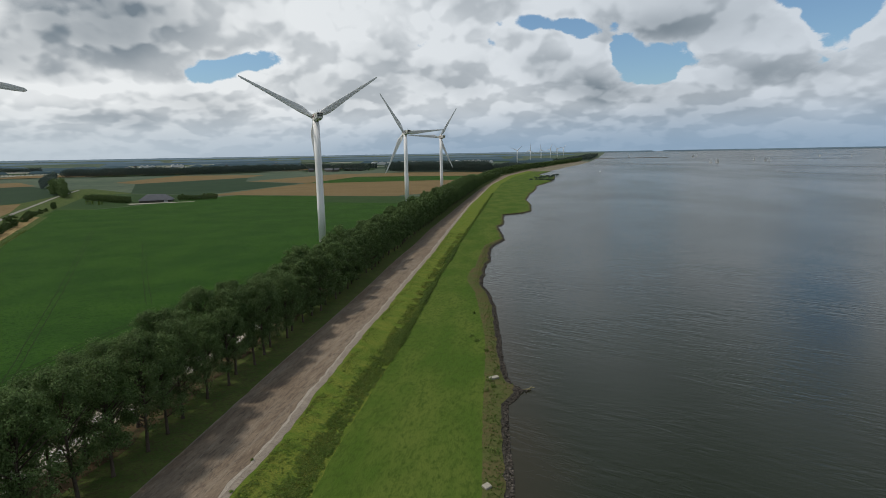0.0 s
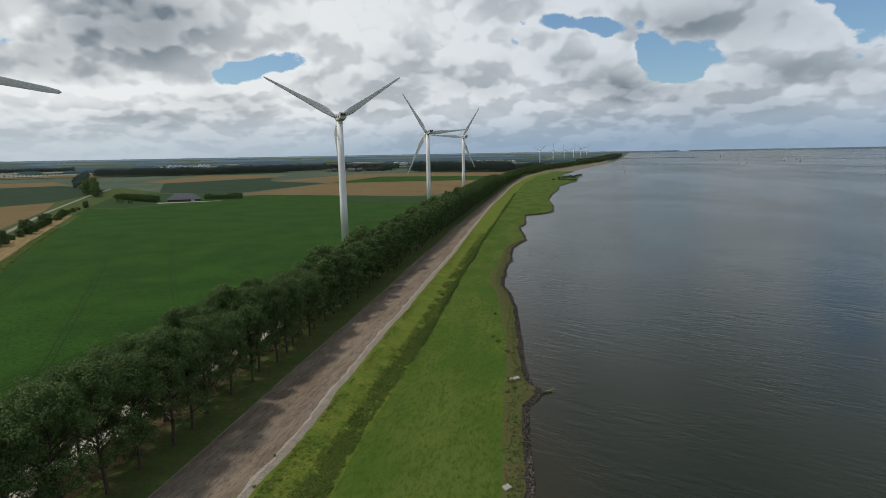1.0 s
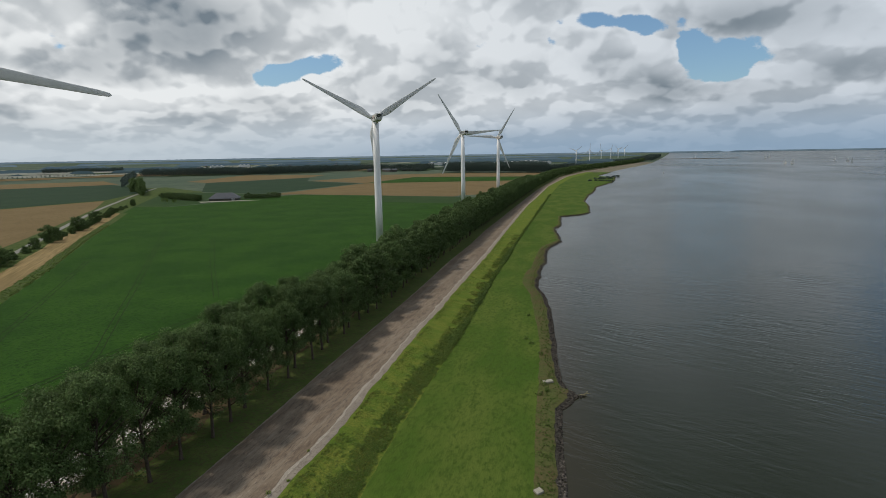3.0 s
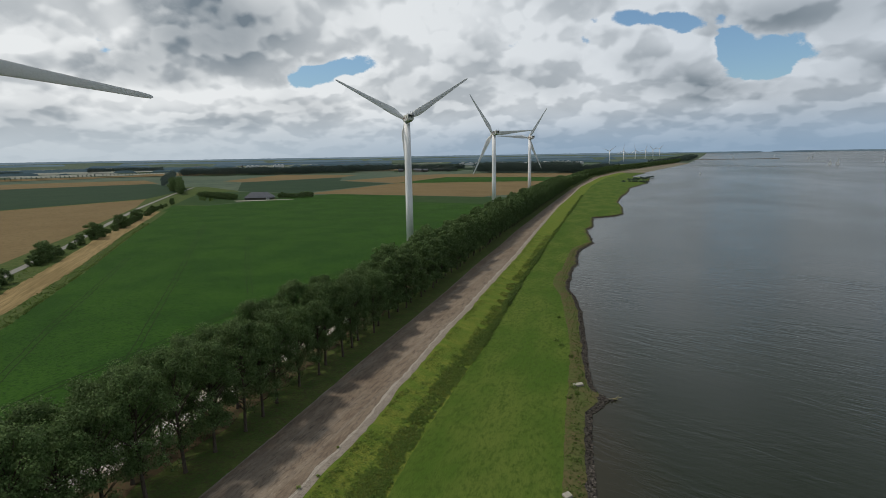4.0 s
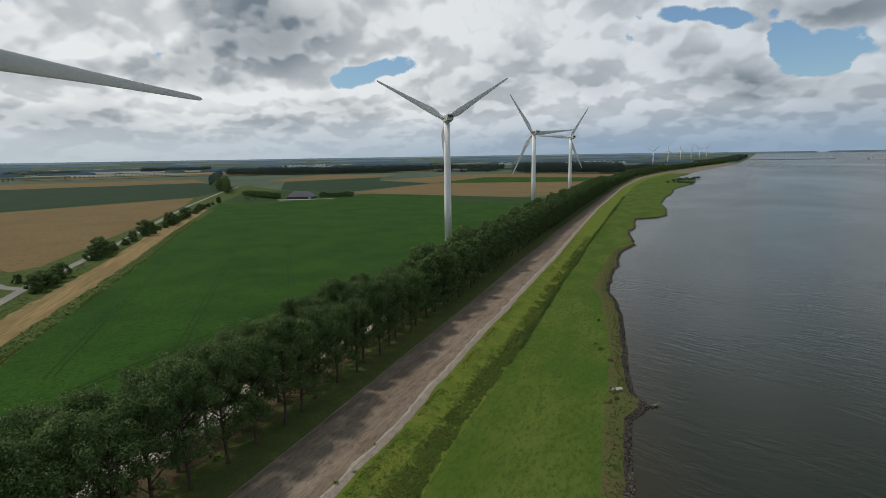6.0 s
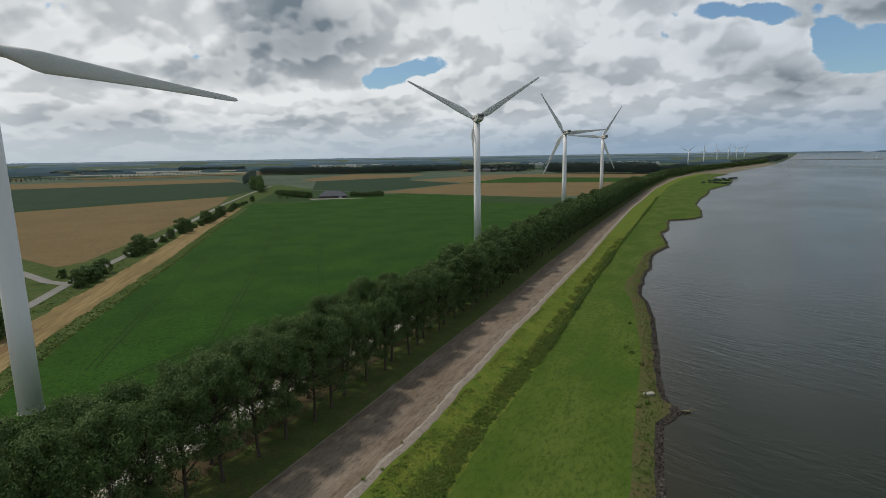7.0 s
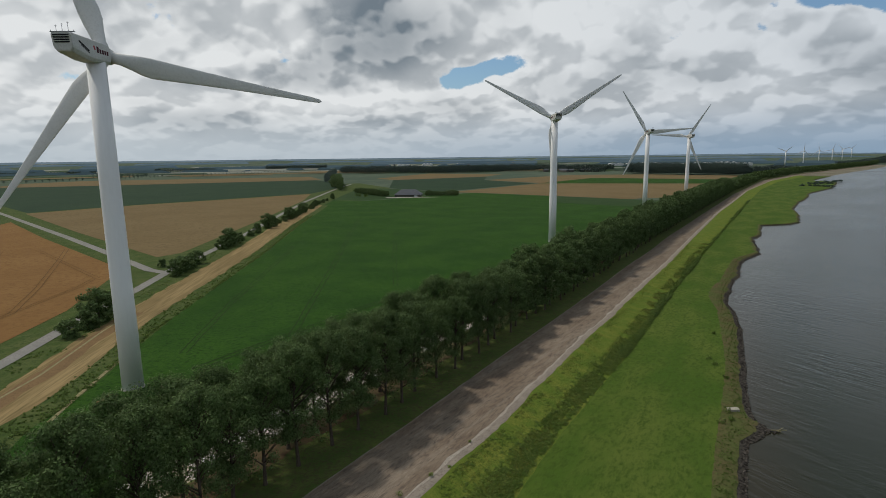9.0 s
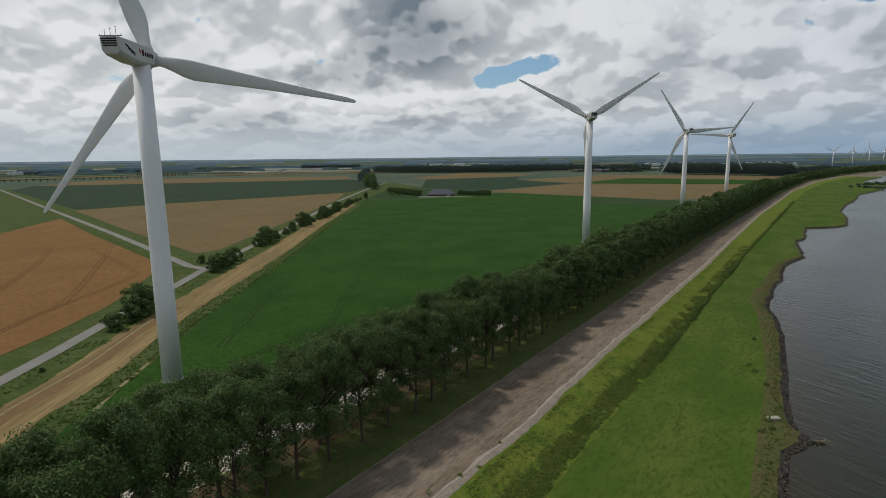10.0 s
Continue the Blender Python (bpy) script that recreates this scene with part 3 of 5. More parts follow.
TRACK = [(-80, -10), (-96, 20), (-110, 42), (-119, 60), (-136, 85), (-147, 103), (-168, 141), (-203, 204), (-256, 293), (-337, 438)]


def make_fields():
    crop = [(-86, -20), (-97, 20), (-104, 45), (-115, 69), (-129, 91), (-148, 127), (-168, 159), (-222, 253), (-280, 355), (-334, 446),
            (-361, 500), (-325, 496), (-308, 524), (-286, 612), (-250, 655), (-147, 624), (-53, 596), (5.0, 585)]
    crop += [(road_left(y) - 27, y) for y in (540, 470, 400, 330, 270, 220, 180, 150, 120, 90, 60, 20, -20)]
    field("large dark green field of leafy beet crop", crop, M["crop"], LAND + 0.05)
    field("paler green strip at the far end of the crop field", [(-127, 539), (-51, 512), (-14, 505), (4, 584), (-53, 595), (-147, 623)], M["crop_b"], LAND + 0.12)
    field("rough green pasture beside the farm", [(-337, 448), (-400, 575), (-455, 690), (-430, 720), (-300, 668), (-292, 650), (-290, 608), (-312, 526), (-328, 500), (-364, 506)],
          M["crop_b"], LAND + 0.02)
    field("ripe tan wheat field", [(-292, 655), (-233, 915), (30, 955), (12, 640), (-45, 618), (-52, 600), (-147, 628), (-250, 659)], M["stubble"], LAND + 0.03)
    field("dark green field behind the wheat", [(-237, 918), (-185, 1165), (105, 1100), (31, 958)], M["crop"], LAND + 0.03)
    field("tan stubble field", [(-373, 1030), (-270, 1334), (-100, 1390), (120, 1310), (112, 1105), (-183, 1170), (-232, 925)], M["stubble"], LAND + 0.04)
    field("blue-green field behind the farm", [(-303, 672), (-420, 725), (-569, 1000), (-434, 1208), (-376, 1030), (-240, 912)], M["crop_c"], LAND + 0.03)
    field("tan field before the woods", [(-650, 1065), (-700, 1440), (-451, 1377), (-440, 1215), (-572, 1008)], M["stubble"], LAND + 0.03)
    field("rough green grass between lane and fields", [(-80, -40), (-330, -40), (-1000, 300), (-1100, 470), (-560, 860), (-420, 730), (-300, 440), (-110, 80)], M["rough_grass"], LAND - 0.04)
    # across the lane
    field("orange-brown field of ripe barley", [(-397, 150), (-480, 241), (-356, 195), (-231, 153), (-209, 138), (-174, 99), (-158.5, 74), (-150, 56), (-135, 20), (-113, -30), (-300, -30)],
          M["ochre"], LAND + 0.04)
    field("dry olive strip at the edge of the barley", [(-397, 152), (-480, 238), (-700, 320), (-1000, 420), (-1000, 330), (-600, 180)], M["rough_grass"], LAND + 0.05)
    field("ripe brown wheat field across the lane", [(-547, 287), (-530, 381), (-457, 582), (-390, 482), (-296, 313), (-230, 188), (-231, 175), (-366, 221)],
          M["stubble"], LAND + 0.04)
    field("long green field beyond the wheat", [(-1056, 458), (-1181, 553), (-1006, 714), (-745, 970), (-540, 800), (-462, 590), (-536, 384), (-553, 292)], M["crop_c"], LAND + 0.03)
    field("pale tan field by the alley of trees", [(-1181, 560), (-1330, 700), (-1340, 840), (-900, 1150), (-740, 985), (-1000, 722)], M["stubble"], LAND + 0.03)
    field("pale field beyond the alley of trees", [(-1245, 1770), (-1345, 1215), (-1700, 1540), (-1480, 2120)], M["pale_field"], LAND + 0.25)
    # verges of lane and track
    grass = new("verge", mesh_of("verge", [(x + 10 - 0.01 * i, y - 4, LAND + 0.03) for i, (x, y) in enumerate(LANE[:11])]
                                 + [(x - 14, y + 7, LAND + 0.03) for x, y in LANE[:11]],
                                 [(i, i + 1, i + 12, i + 11) for i in range(10)], M["rough_grass"]))
    tagged(grass, "rough grass verge along the farm lane", "grass", kind="structure")
    ribbon("rough green margin beside the sandy track", [(x + 1, y) for x, y in TRACK], 21, M["rough_grass"], LAND + 0.055, "verge", "grass", 0.6)
    ribbon("sandy farm track worn by tractors", [(x - 0.8, y + 0.4) for x, y in TRACK], 12.2, M["sand"], LAND + 0.09, "track", "track", 0.9)
    ribbon("narrow pale asphalt lane between fields", LANE, 3.9, M["lane"], LAND + 0.14, "road", "road")
    ribbon("pale side lane across the fields", [(-196, 151), (-206, 152), (-271, 176), (-344, 202), (-548, 272), (-1090, 459)], 4.0, M["lane"], LAND + 0.13, "road", "road")
    ribbon("grass edge of the side lane", [(-205, 150), (-271, 176), (-344, 202), (-548, 272), (-1090, 459)], 14, M["rough_grass"], LAND + 0.07, "verge", "grass")


def far_fields():
    """Strips of land in the distance."""
    rnd = random.Random(4)
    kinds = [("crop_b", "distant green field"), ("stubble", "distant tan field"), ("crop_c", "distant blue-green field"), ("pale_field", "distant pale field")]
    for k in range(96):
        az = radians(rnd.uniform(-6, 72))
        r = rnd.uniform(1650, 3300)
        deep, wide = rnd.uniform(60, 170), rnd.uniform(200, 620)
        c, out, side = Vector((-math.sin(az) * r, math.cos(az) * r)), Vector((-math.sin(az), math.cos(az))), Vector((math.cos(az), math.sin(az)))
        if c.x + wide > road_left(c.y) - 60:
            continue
        # far out, tan fields take the pale colour in place of haze
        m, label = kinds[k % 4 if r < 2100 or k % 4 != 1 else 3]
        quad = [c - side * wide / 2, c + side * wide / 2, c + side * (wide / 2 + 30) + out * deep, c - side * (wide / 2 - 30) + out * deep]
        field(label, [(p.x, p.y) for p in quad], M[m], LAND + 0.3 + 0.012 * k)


make_water()
make_land()
make_dike()
make_fields()
far_fields()


# Emission that carries the colour of hazy air; no lamp.
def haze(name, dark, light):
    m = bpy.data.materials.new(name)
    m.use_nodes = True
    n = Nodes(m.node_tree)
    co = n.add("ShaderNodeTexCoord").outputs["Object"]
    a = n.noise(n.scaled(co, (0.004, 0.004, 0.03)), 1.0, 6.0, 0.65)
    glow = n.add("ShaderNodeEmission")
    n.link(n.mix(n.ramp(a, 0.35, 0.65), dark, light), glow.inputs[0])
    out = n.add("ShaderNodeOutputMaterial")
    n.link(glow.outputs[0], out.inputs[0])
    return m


def make_backdrop():
    """Land far behind everything else: plain glowing bands along the horizon, painted hazier and paler with distance.
    """
    layers = ((2350, -12.5, 74, 0.0, 13, -0.08, (0.032, 0.053, 0.064), (0.046, 0.072, 0.082), "line of woods far away in painted dark blue haze"),
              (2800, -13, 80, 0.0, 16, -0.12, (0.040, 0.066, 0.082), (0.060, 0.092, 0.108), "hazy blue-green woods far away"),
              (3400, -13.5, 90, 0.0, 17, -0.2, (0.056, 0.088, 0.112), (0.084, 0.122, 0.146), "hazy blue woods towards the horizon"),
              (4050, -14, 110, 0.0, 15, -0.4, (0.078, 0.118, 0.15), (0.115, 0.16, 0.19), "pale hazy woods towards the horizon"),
              (4700, -14, 200, -12.0, 16, -0.9, (0.11, 0.155, 0.19), (0.15, 0.20, 0.235), "land along the horizon in painted pale blue haze"),
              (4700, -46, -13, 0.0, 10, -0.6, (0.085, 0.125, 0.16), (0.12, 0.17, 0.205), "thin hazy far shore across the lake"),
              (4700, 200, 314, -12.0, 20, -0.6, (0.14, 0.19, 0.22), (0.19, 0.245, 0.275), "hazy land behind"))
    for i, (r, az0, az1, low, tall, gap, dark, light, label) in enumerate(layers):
        m = haze("glowing painted haze", dark, light)
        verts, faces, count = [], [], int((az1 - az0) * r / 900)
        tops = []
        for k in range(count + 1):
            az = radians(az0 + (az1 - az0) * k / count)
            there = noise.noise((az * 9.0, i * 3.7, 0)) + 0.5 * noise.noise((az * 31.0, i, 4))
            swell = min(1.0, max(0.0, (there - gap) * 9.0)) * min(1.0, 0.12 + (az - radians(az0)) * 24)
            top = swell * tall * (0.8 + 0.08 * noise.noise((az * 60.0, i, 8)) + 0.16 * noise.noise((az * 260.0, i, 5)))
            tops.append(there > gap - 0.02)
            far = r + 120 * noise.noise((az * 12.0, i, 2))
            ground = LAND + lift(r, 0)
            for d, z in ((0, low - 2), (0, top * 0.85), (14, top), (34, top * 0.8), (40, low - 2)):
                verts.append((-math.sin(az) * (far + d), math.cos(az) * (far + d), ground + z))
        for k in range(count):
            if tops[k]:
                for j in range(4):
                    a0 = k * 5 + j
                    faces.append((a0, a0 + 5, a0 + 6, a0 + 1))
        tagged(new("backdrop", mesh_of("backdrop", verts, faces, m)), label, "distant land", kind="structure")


make_backdrop()


# ---------------------------------------------------------------- wind turbines
HUB = 65.0


def blade_mesh():
    bm = bmesh.new()
    rings = []
    for r, chord, thick, shift, twist in ((1.0, 1.9, 1.9, 0.0, 0), (2.6, 1.95, 1.8, 0.0, 4), (4.5, 2.5, 1.25, 0.2, 13), (6.5, 3.2, 0.95, 0.45, 14), (8.5, 3.45, 0.8, 0.55, 12),
                                          (12, 3.05, 0.62, 0.5, 9), (17, 2.5, 0.48, 0.4, 6), (23, 1.95, 0.36, 0.3, 4), (29, 1.5, 0.27, 0.22, 2), (35, 1.1, 0.2, 0.15, 1),
                                          (39.0, 0.9, 0.15, 0.1, 0), (40.8, 0.6, 0.09, 0.1, 0), (41.2, 0.12, 0.03, 0.1, 0)):
        t = radians(twist)
        a, b = Vector((math.cos(t), math.sin(t), 0)), Vector((-math.sin(t), math.cos(t), 0))
        rings.append((Vector((0, 0, r)) + a * shift, chord * 0.56, thick * 0.56, a, b))
    add_tube(bm, rings, 18)
    return bm


def nacelle_mesh():
    bm = bmesh.new()
    rows = []
    for y, rake, wt, wm, wb, zt, zu, zl, zb in ((-9.3, 0.55, 1.35, 1.62, 1.15, 2.0, 1.8, -0.25, -0.8), (-8.9, 0.6, 1.4, 1.7, 1.25, 2.1, 1.9, -0.4, -1.05),
                                                (-4.2, 0.0, 1.4, 1.7, 1.3, 2.1, 1.9, -1.1, -1.65), (1.2, 0.0, 1.4, 1.7, 1.3, 2.0, 1.8, -1.15, -1.65),
                                                (2.3, 0.0, 1.2, 1.5, 1.15, 1.8, 1.55, -1.0, -1.45)):
        rows.append([bm.verts.new(v) for v in ((-wt, y, zt), (wt, y, zt), (wm, y + rake * 0.05, zu), (wm, y + rake * 0.8, zl), (wb, y + rake, zb),
                                               (-wb, y + rake, zb), (-wm, y + rake * 0.8, zl), (-wm, y + rake * 0.05, zu))])
    for a, b in zip(rows, rows[1:]):
        for k in range(8):
            bm.faces.new((a[k], b[k], b[(k + 1) % 8], a[(k + 1) % 8]))
    bm.faces.new(rows[0])
    bm.faces.new(rows[-1][::-1])
    bmesh.ops.recalc_face_normals(bm, faces=bm.faces)
    bmesh.ops.bevel(bm, geom=[e for e in bm.edges], offset=0.07, segments=2, affect="EDGES")
    return bm


def make_turbine(label, detail=True):
    top = thing("wind_turbine", label, "wind turbine", group="row of wind turbines")
    x, y = Vector((1, 0, 0)), Vector((0, 1, 0))
    bm = bmesh.new()
    add_tube(bm, [((0, 0, z), r, r, x, y) for z, r in ((0.0, 2.0), (21.0, 1.9), (42.0, 1.78), (64.2, 1.6))], 40 if detail else 16)
    part("tower", bm, M["tower"], top, "tapered white steel tower", True)
    if detail:
        bm = bmesh.new()
        add_tube(bm, [((0, 0, z), r, r, x, y) for z, r in ((-0.6, 2.2), (0.08, 2.2), (0.12, 2.1))], 32)
        part("foundation", bm, M["concrete"], top, "round concrete foundation")
    nac = part("nacelle", nacelle_mesh(), M["nacelle"], top, "boxy white nacelle with bevelled underside")
    nac.location = (0, 0, HUB)
    if detail:
        for k in range(4):
            bm = bmesh.new()
            add_box(bm, (2.7 - 0.06 * (3 - k), 0.12, 0.22), (0, -9.27 + 0.085 * (3 - k), 0.5 + 0.37 * k), (12, 0, 0), 0.02)
            part("louvre", bm, M["vent"], nac, "black air louvre")
        bm = bmesh.new()
        add_box(bm, (4.0, 0.5, 0.1), (0, -8.6, 2.2))
        for px in (-1.0, 0.0, 1.0):
            limb(bm, (px, -8.6, 2.1), (px, -8.6, 3.6 + 0.25 * px), 0.045, 0.03)
            add_box(bm, (0.35, 0.06, 0.06), (px, -8.6, 3.4 + 0.25 * px))
        limb(bm, (-1.9, -8.6, 2.2), (-1.9, -8.6, 2.5), 0.05, 0.05)
        limb(bm, (1.9, -8.6, 2.2), (1.9, -8.6, 2.5), 0.05, 0.05)
        part("mast", bm, M["steel"], nac, "thin anemometer masts on the roof")
        for s in (-1, 1):
            bm = bmesh.new()
            add_box(bm, (0.05, 3.0, 0.32), (s * 1.71, -5.9, 0.45), (-24, 0, 0), 0.02)
            add_box(bm, (0.05, 2.4, 0.16), (s * 1.71, -5.6, -0.02), (-24, 0, 0), 0.02)
            part("side_inlet", bm, M["vent"], nac, "dark slanting side inlet")
            bm = bmesh.new()
            for y0, wide, tall in ((-2.0, 0.62, 1.1), (-1.2, 0.55, 0.75), (-0.45, 0.55, 0.75), (0.28, 0.5, 0.75), (1.0, 0.55, 0.75)):
                add_box(bm, (0.03, wide, tall), (s * 1.712, y0, 0.35 + (tall - 0.75) / 2), bevel=0.01)
            part("lettering", bm, M["maroon"], nac, "dark maroon lettering as plain bars")
            bm = bmesh.new()
            add_box(bm, (0.03, 0.42, 0.75), (s * 1.712, -2.95, 0.7), (30, 0, 0), 0.01)
            part("emblem", bm, M["red"], nac, "small red emblem")
    bm = bmesh.new()
    add_tube(bm, [((0, yy, 0), r, r, Vector((0, 0, 1)), x) for yy, r in ((-1.6, 1.15), (-1.4, 1.45), (0.0, 1.6), (1.0, 1.45), (1.7, 1.05), (2.1, 0.5), (2.2, 0.05))], 24)
    me = bpy.data.meshes.new("rotor_hub")
    bm.to_mesh(me)
    bm.free()
    me.materials.append(M["nacelle"])
    me.polygons.foreach_set("use_smooth", [True] * len(me.polygons))
    hub = new("rotor_hub", me)
    hub.parent = top
    hub.matrix_basis = pose(0, 3.6, HUB + 0.35, 4, 0, 0)
    bm = blade_mesh()
    me = bpy.data.meshes.new("blade")
    bm.to_mesh(me)
    bm.free()
    me.materials.append(M["blade"])
    me.polygons.foreach_set("use_smooth", [True] * len(me.polygons))
    for k in range(3):
        piece("blade", me, hub, pose(0, 0, 0, 0, 120 * k, 0))
    return top


def set_turbine(top, x, y, yaw, phase, z=LAND):
    top.matrix_basis = pose(x, y, z + lift(x, y), 0, 0, yaw)
    hub = next(o for o in top.children if o.name.startswith("rotor_hub"))
    hub.matrix_basis = pose(0, 3.6, HUB + 0.35, 4, 0, 0) @ pose(0, 0, 0, 0, phase, 0)
    return top


YAW = 26
first = set_turbine(make_turbine("tall white wind turbine on a round base by the trees"), -101.0, 68.2, YAW, 102)
for x, y, phase in ((-65.5, 286.4, 58), (-34.2, 503, 86), (-2.3, 660, 33)):
    set_turbine(copy_thing(first, Matrix()), x, y, YAW, phase)
distant = make_turbine("distant white wind turbine on the dike", False)
for k, (az, r, phase) in enumerate(((-7.73, 2350, 52), (-9.07, 2700, 3), (-10.17, 3000, 110), (-11.1, 3300, 20), (-11.8, 3600, 75), (-12.4, 3900, 45))):
    t = distant if k == 0 else copy_thing(distant, Matrix())
    set_turbine(t, -math.sin(radians(az)) * r, math.cos(radians(az)) * r, YAW - 14, phase)
    t.scale = (0.82, 0.82, 0.82)


# ---------------------------------------------------------------- trees
def leaf_cloud(rnd, centre, radius, count, size, verts, faces, squash=0.8, lying=0.0):
    """Loose leaf sprays round a centre, thicker towards its skin."""
    for _ in range(count):
        d = Vector((rnd.gauss(0, 1), rnd.gauss(0, 1), rnd.gauss(0, 1))).normalized()
        p = Vector(centre) + Vector((d.x, d.y, d.z * squash)) * (radius * rnd.uniform(0.45, 1.05))
        n = (d + Vector((rnd.uniform(-0.7, 0.7), rnd.uniform(-0.7, 0.7), rnd.uniform(-0.2, 0.9) + lying))).normalized()
        u = n.orthogonal().normalized()
        u = (u * math.cos(rnd.uniform(0, 6.28)) + n.cross(u) * math.sin(rnd.uniform(0, 6.28))).normalized()
        v = n.cross(u)
        s = size * rnd.uniform(0.65, 1.35)
        i = len(verts)
        verts += [p - u * s * 0.5, p + v * s * 0.32 + n * s * 0.08, p + u * s * 0.5, p - v * s * 0.32 + n * s * 0.08]
        faces.append((i, i + 1, i + 2, i + 3))


def crown_shape(rnd, height, radius, clumps, leaves, size, bottom, thin=0.0):
    verts, faces, middles = [], [], []
    half = (height - bottom) / 2
    for k in range(clumps):
        z = (k + 0.5) / clumps * 2 - 1
        if z < 0.22 and rnd.random() < thin:
            continue
        a = k * 2.39996 + rnd.uniform(-0.5, 0.5)
        wide = math.sqrt(max(0.05, 1 - abs(z * 0.92) ** 2.4)) * (1.0 if z < 0.1 else 1.0 - 0.2 * z)
        r = radius * wide * (rnd.uniform(0.55, 0.92) if k % 4 else rnd.uniform(0.1, 0.4))
        c = Vector((math.cos(a) * r, math.sin(a) * r, bottom + half + z * half * 0.93 + rnd.uniform(-0.5, 0.5)))
        middles.append(c)
        leaf_cloud(rnd, c, radius * rnd.uniform(0.20, 0.34), leaves, size, verts, faces)
    return verts, faces, middles


def make_tree(seed, height, radius, clumps, leaves, size, bottom, label, leaf="leaf", sides=8, thin=0.6):
    rnd = random.Random(seed)
    top = thing("tree", label, "tree", group="row of trees along the dike")
    verts, faces, middles = crown_shape(rnd, height, radius, clumps, leaves, size, bottom, thin)
    bm = bmesh.new()
    lean = Vector((rnd.uniform(-0.4, 0.4), rnd.uniform(-0.4, 0.4), 0))
    up = [Vector((0, 0, -0.3)), Vector((0, 0, 0.5)) + lean * 0.1, Vector((0, 0, bottom * 0.6)) + lean * 0.3, Vector((0, 0, bottom + 2.0)) + lean * 0.7, Vector((0, 0, height * 0.8)) + lean]
    x, y = Vector((1, 0, 0)), Vector((0, 1, 0))
    add_tube(bm, [(p, r, r, x, y) for p, r in zip(up, (0.42, 0.27, 0.23, 0.18, 0.05))], sides)
    for c in middles[: max(6, clumps // 3) * 2: 2]:
        base = up[2].lerp(up[4], min(0.85, max(0.08, (c.z - bottom * 0.6 - 1.8) / (height * 0.8))))
        limb(bm, base, base.lerp(c, 0.9) + Vector((0, 0, 0.25)), 0.1, 0.03, 5)
    part("trunk", bm, M["bark"], top, "slim grey-brown trunk with rising limbs", True)
    me = mesh_of("crown", verts, faces, M[leaf])
    piece("crown", me, top)
    return top


def rows_of_trees():
    rnd = random.Random(11)
    near = [make_tree(s, h, r, 112, 205, 0.25, b, "grey-green poplar with a dense leafy crown") for s, h, r, b in ((1, 15.9, 4.5, 3.6), (2, 15.1, 4.2, 3.2), (3, 16.5, 4.5, 3.9), (4, 14.8, 4.3, 3.0))]
    middle = [make_tree(s, h, r, 60, 50, 0.78, b, "dark green poplar in the long dike row", sides=6, thin=0.25) for s, h, r, b in ((5, 16.2, 4.7, 2.0), (6, 15.2, 4.5, 1.7), (7, 16.9, 4.8, 2.2))]
    nearer = [make_tree(s, h, r, 62, 112, 0.45, b, "dark green poplar with a dense rounded crown", sides=6, thin=0.35) for s, h, r, b in ((8, 16.0, 4.6, 2.6), (9, 15.3, 4.4, 2.3), (10, 16.7, 4.7, 2.8))]
    used = set()
    places = []
    for back, start, gap, size in ((6.4, 4.0, 6.0, 1.1), (12.2, 7.0, 6.2, 1.12)):
        y = start
        while y < 700:
            tall = size * (1.0 + 0.055 * min(1.0, max(0.0, (80.0 - y) / 25.0)))
            places.append((road_left(y) - back + rnd.uniform(-0.9, 0.9), y + rnd.uniform(-0.8, 0.8), tall))
            y += gap * rnd.uniform(0.88, 1.12)
    for x, y, size in places:
        pool = near if y < 140 else nearer if y < 310 else middle
        pick = pool[rnd.randrange(len(pool))]
        s = size * rnd.uniform(0.93, 1.05)
        m = pose(x, y, 1.75, 0, 0, rnd.uniform(0, 360)) @ Matrix.Diagonal((s * 0.93, s * 0.93, s * rnd.uniform(0.96, 1.05), 1))
        if pick not in used:
            used.add(pick)
            pick.matrix_basis = m
        else:
            t = copy_thing(pick, Matrix())
            t.matrix_basis = m
    # brambles and saplings between the trunks
    verts, faces = [], []
    y = 12.0
    while y < 420:
        if noise.noise((y * 0.11, 3.0, 1.0)) > -0.03:
            x = road_left(y) - rnd.uniform(8.6, 15.5)
            h = rnd.uniform(0.8, 2.2)
            leaf_cloud(rnd, (x, y, 1.7 + h * 0.45), h, 70 if y < 160 else 26, 0.34 if y < 160 else 0.6, verts, faces, 0.8)
        y += 0.75 if y < 160 else 1.5
    tagged(new("undergrowth", mesh_of("undergrowth", verts, faces, M["leaf"])), "dark brambles and saplings between the trunks", "undergrowth", kind="stuff")
    # the row goes on into the distance
    verts, faces = [], []
    y = 705.0
    while y < 2600:
        for back in (6.4, 12.2):
            x = road_left(y) - back + rnd.uniform(-1, 1)
            h = rnd.uniform(13.5, 16.5)
            v, f, _ = crown_shape(rnd, h, 4.8, 9, 14, 2.6, 2.0)
            k = len(verts)
            z = 1.5 + lift(x, y)
            verts += [(p.x + x, p.y + y, p.z + z) for p in v]
            faces += [tuple(i + k for i in q) for q in f]
        y += 7.0
    ob = new("far_trees", mesh_of("far_trees", verts, faces, M["leaf"]))
    tagged(ob, "far end of the long dark tree row", "trees", kind="stuff")


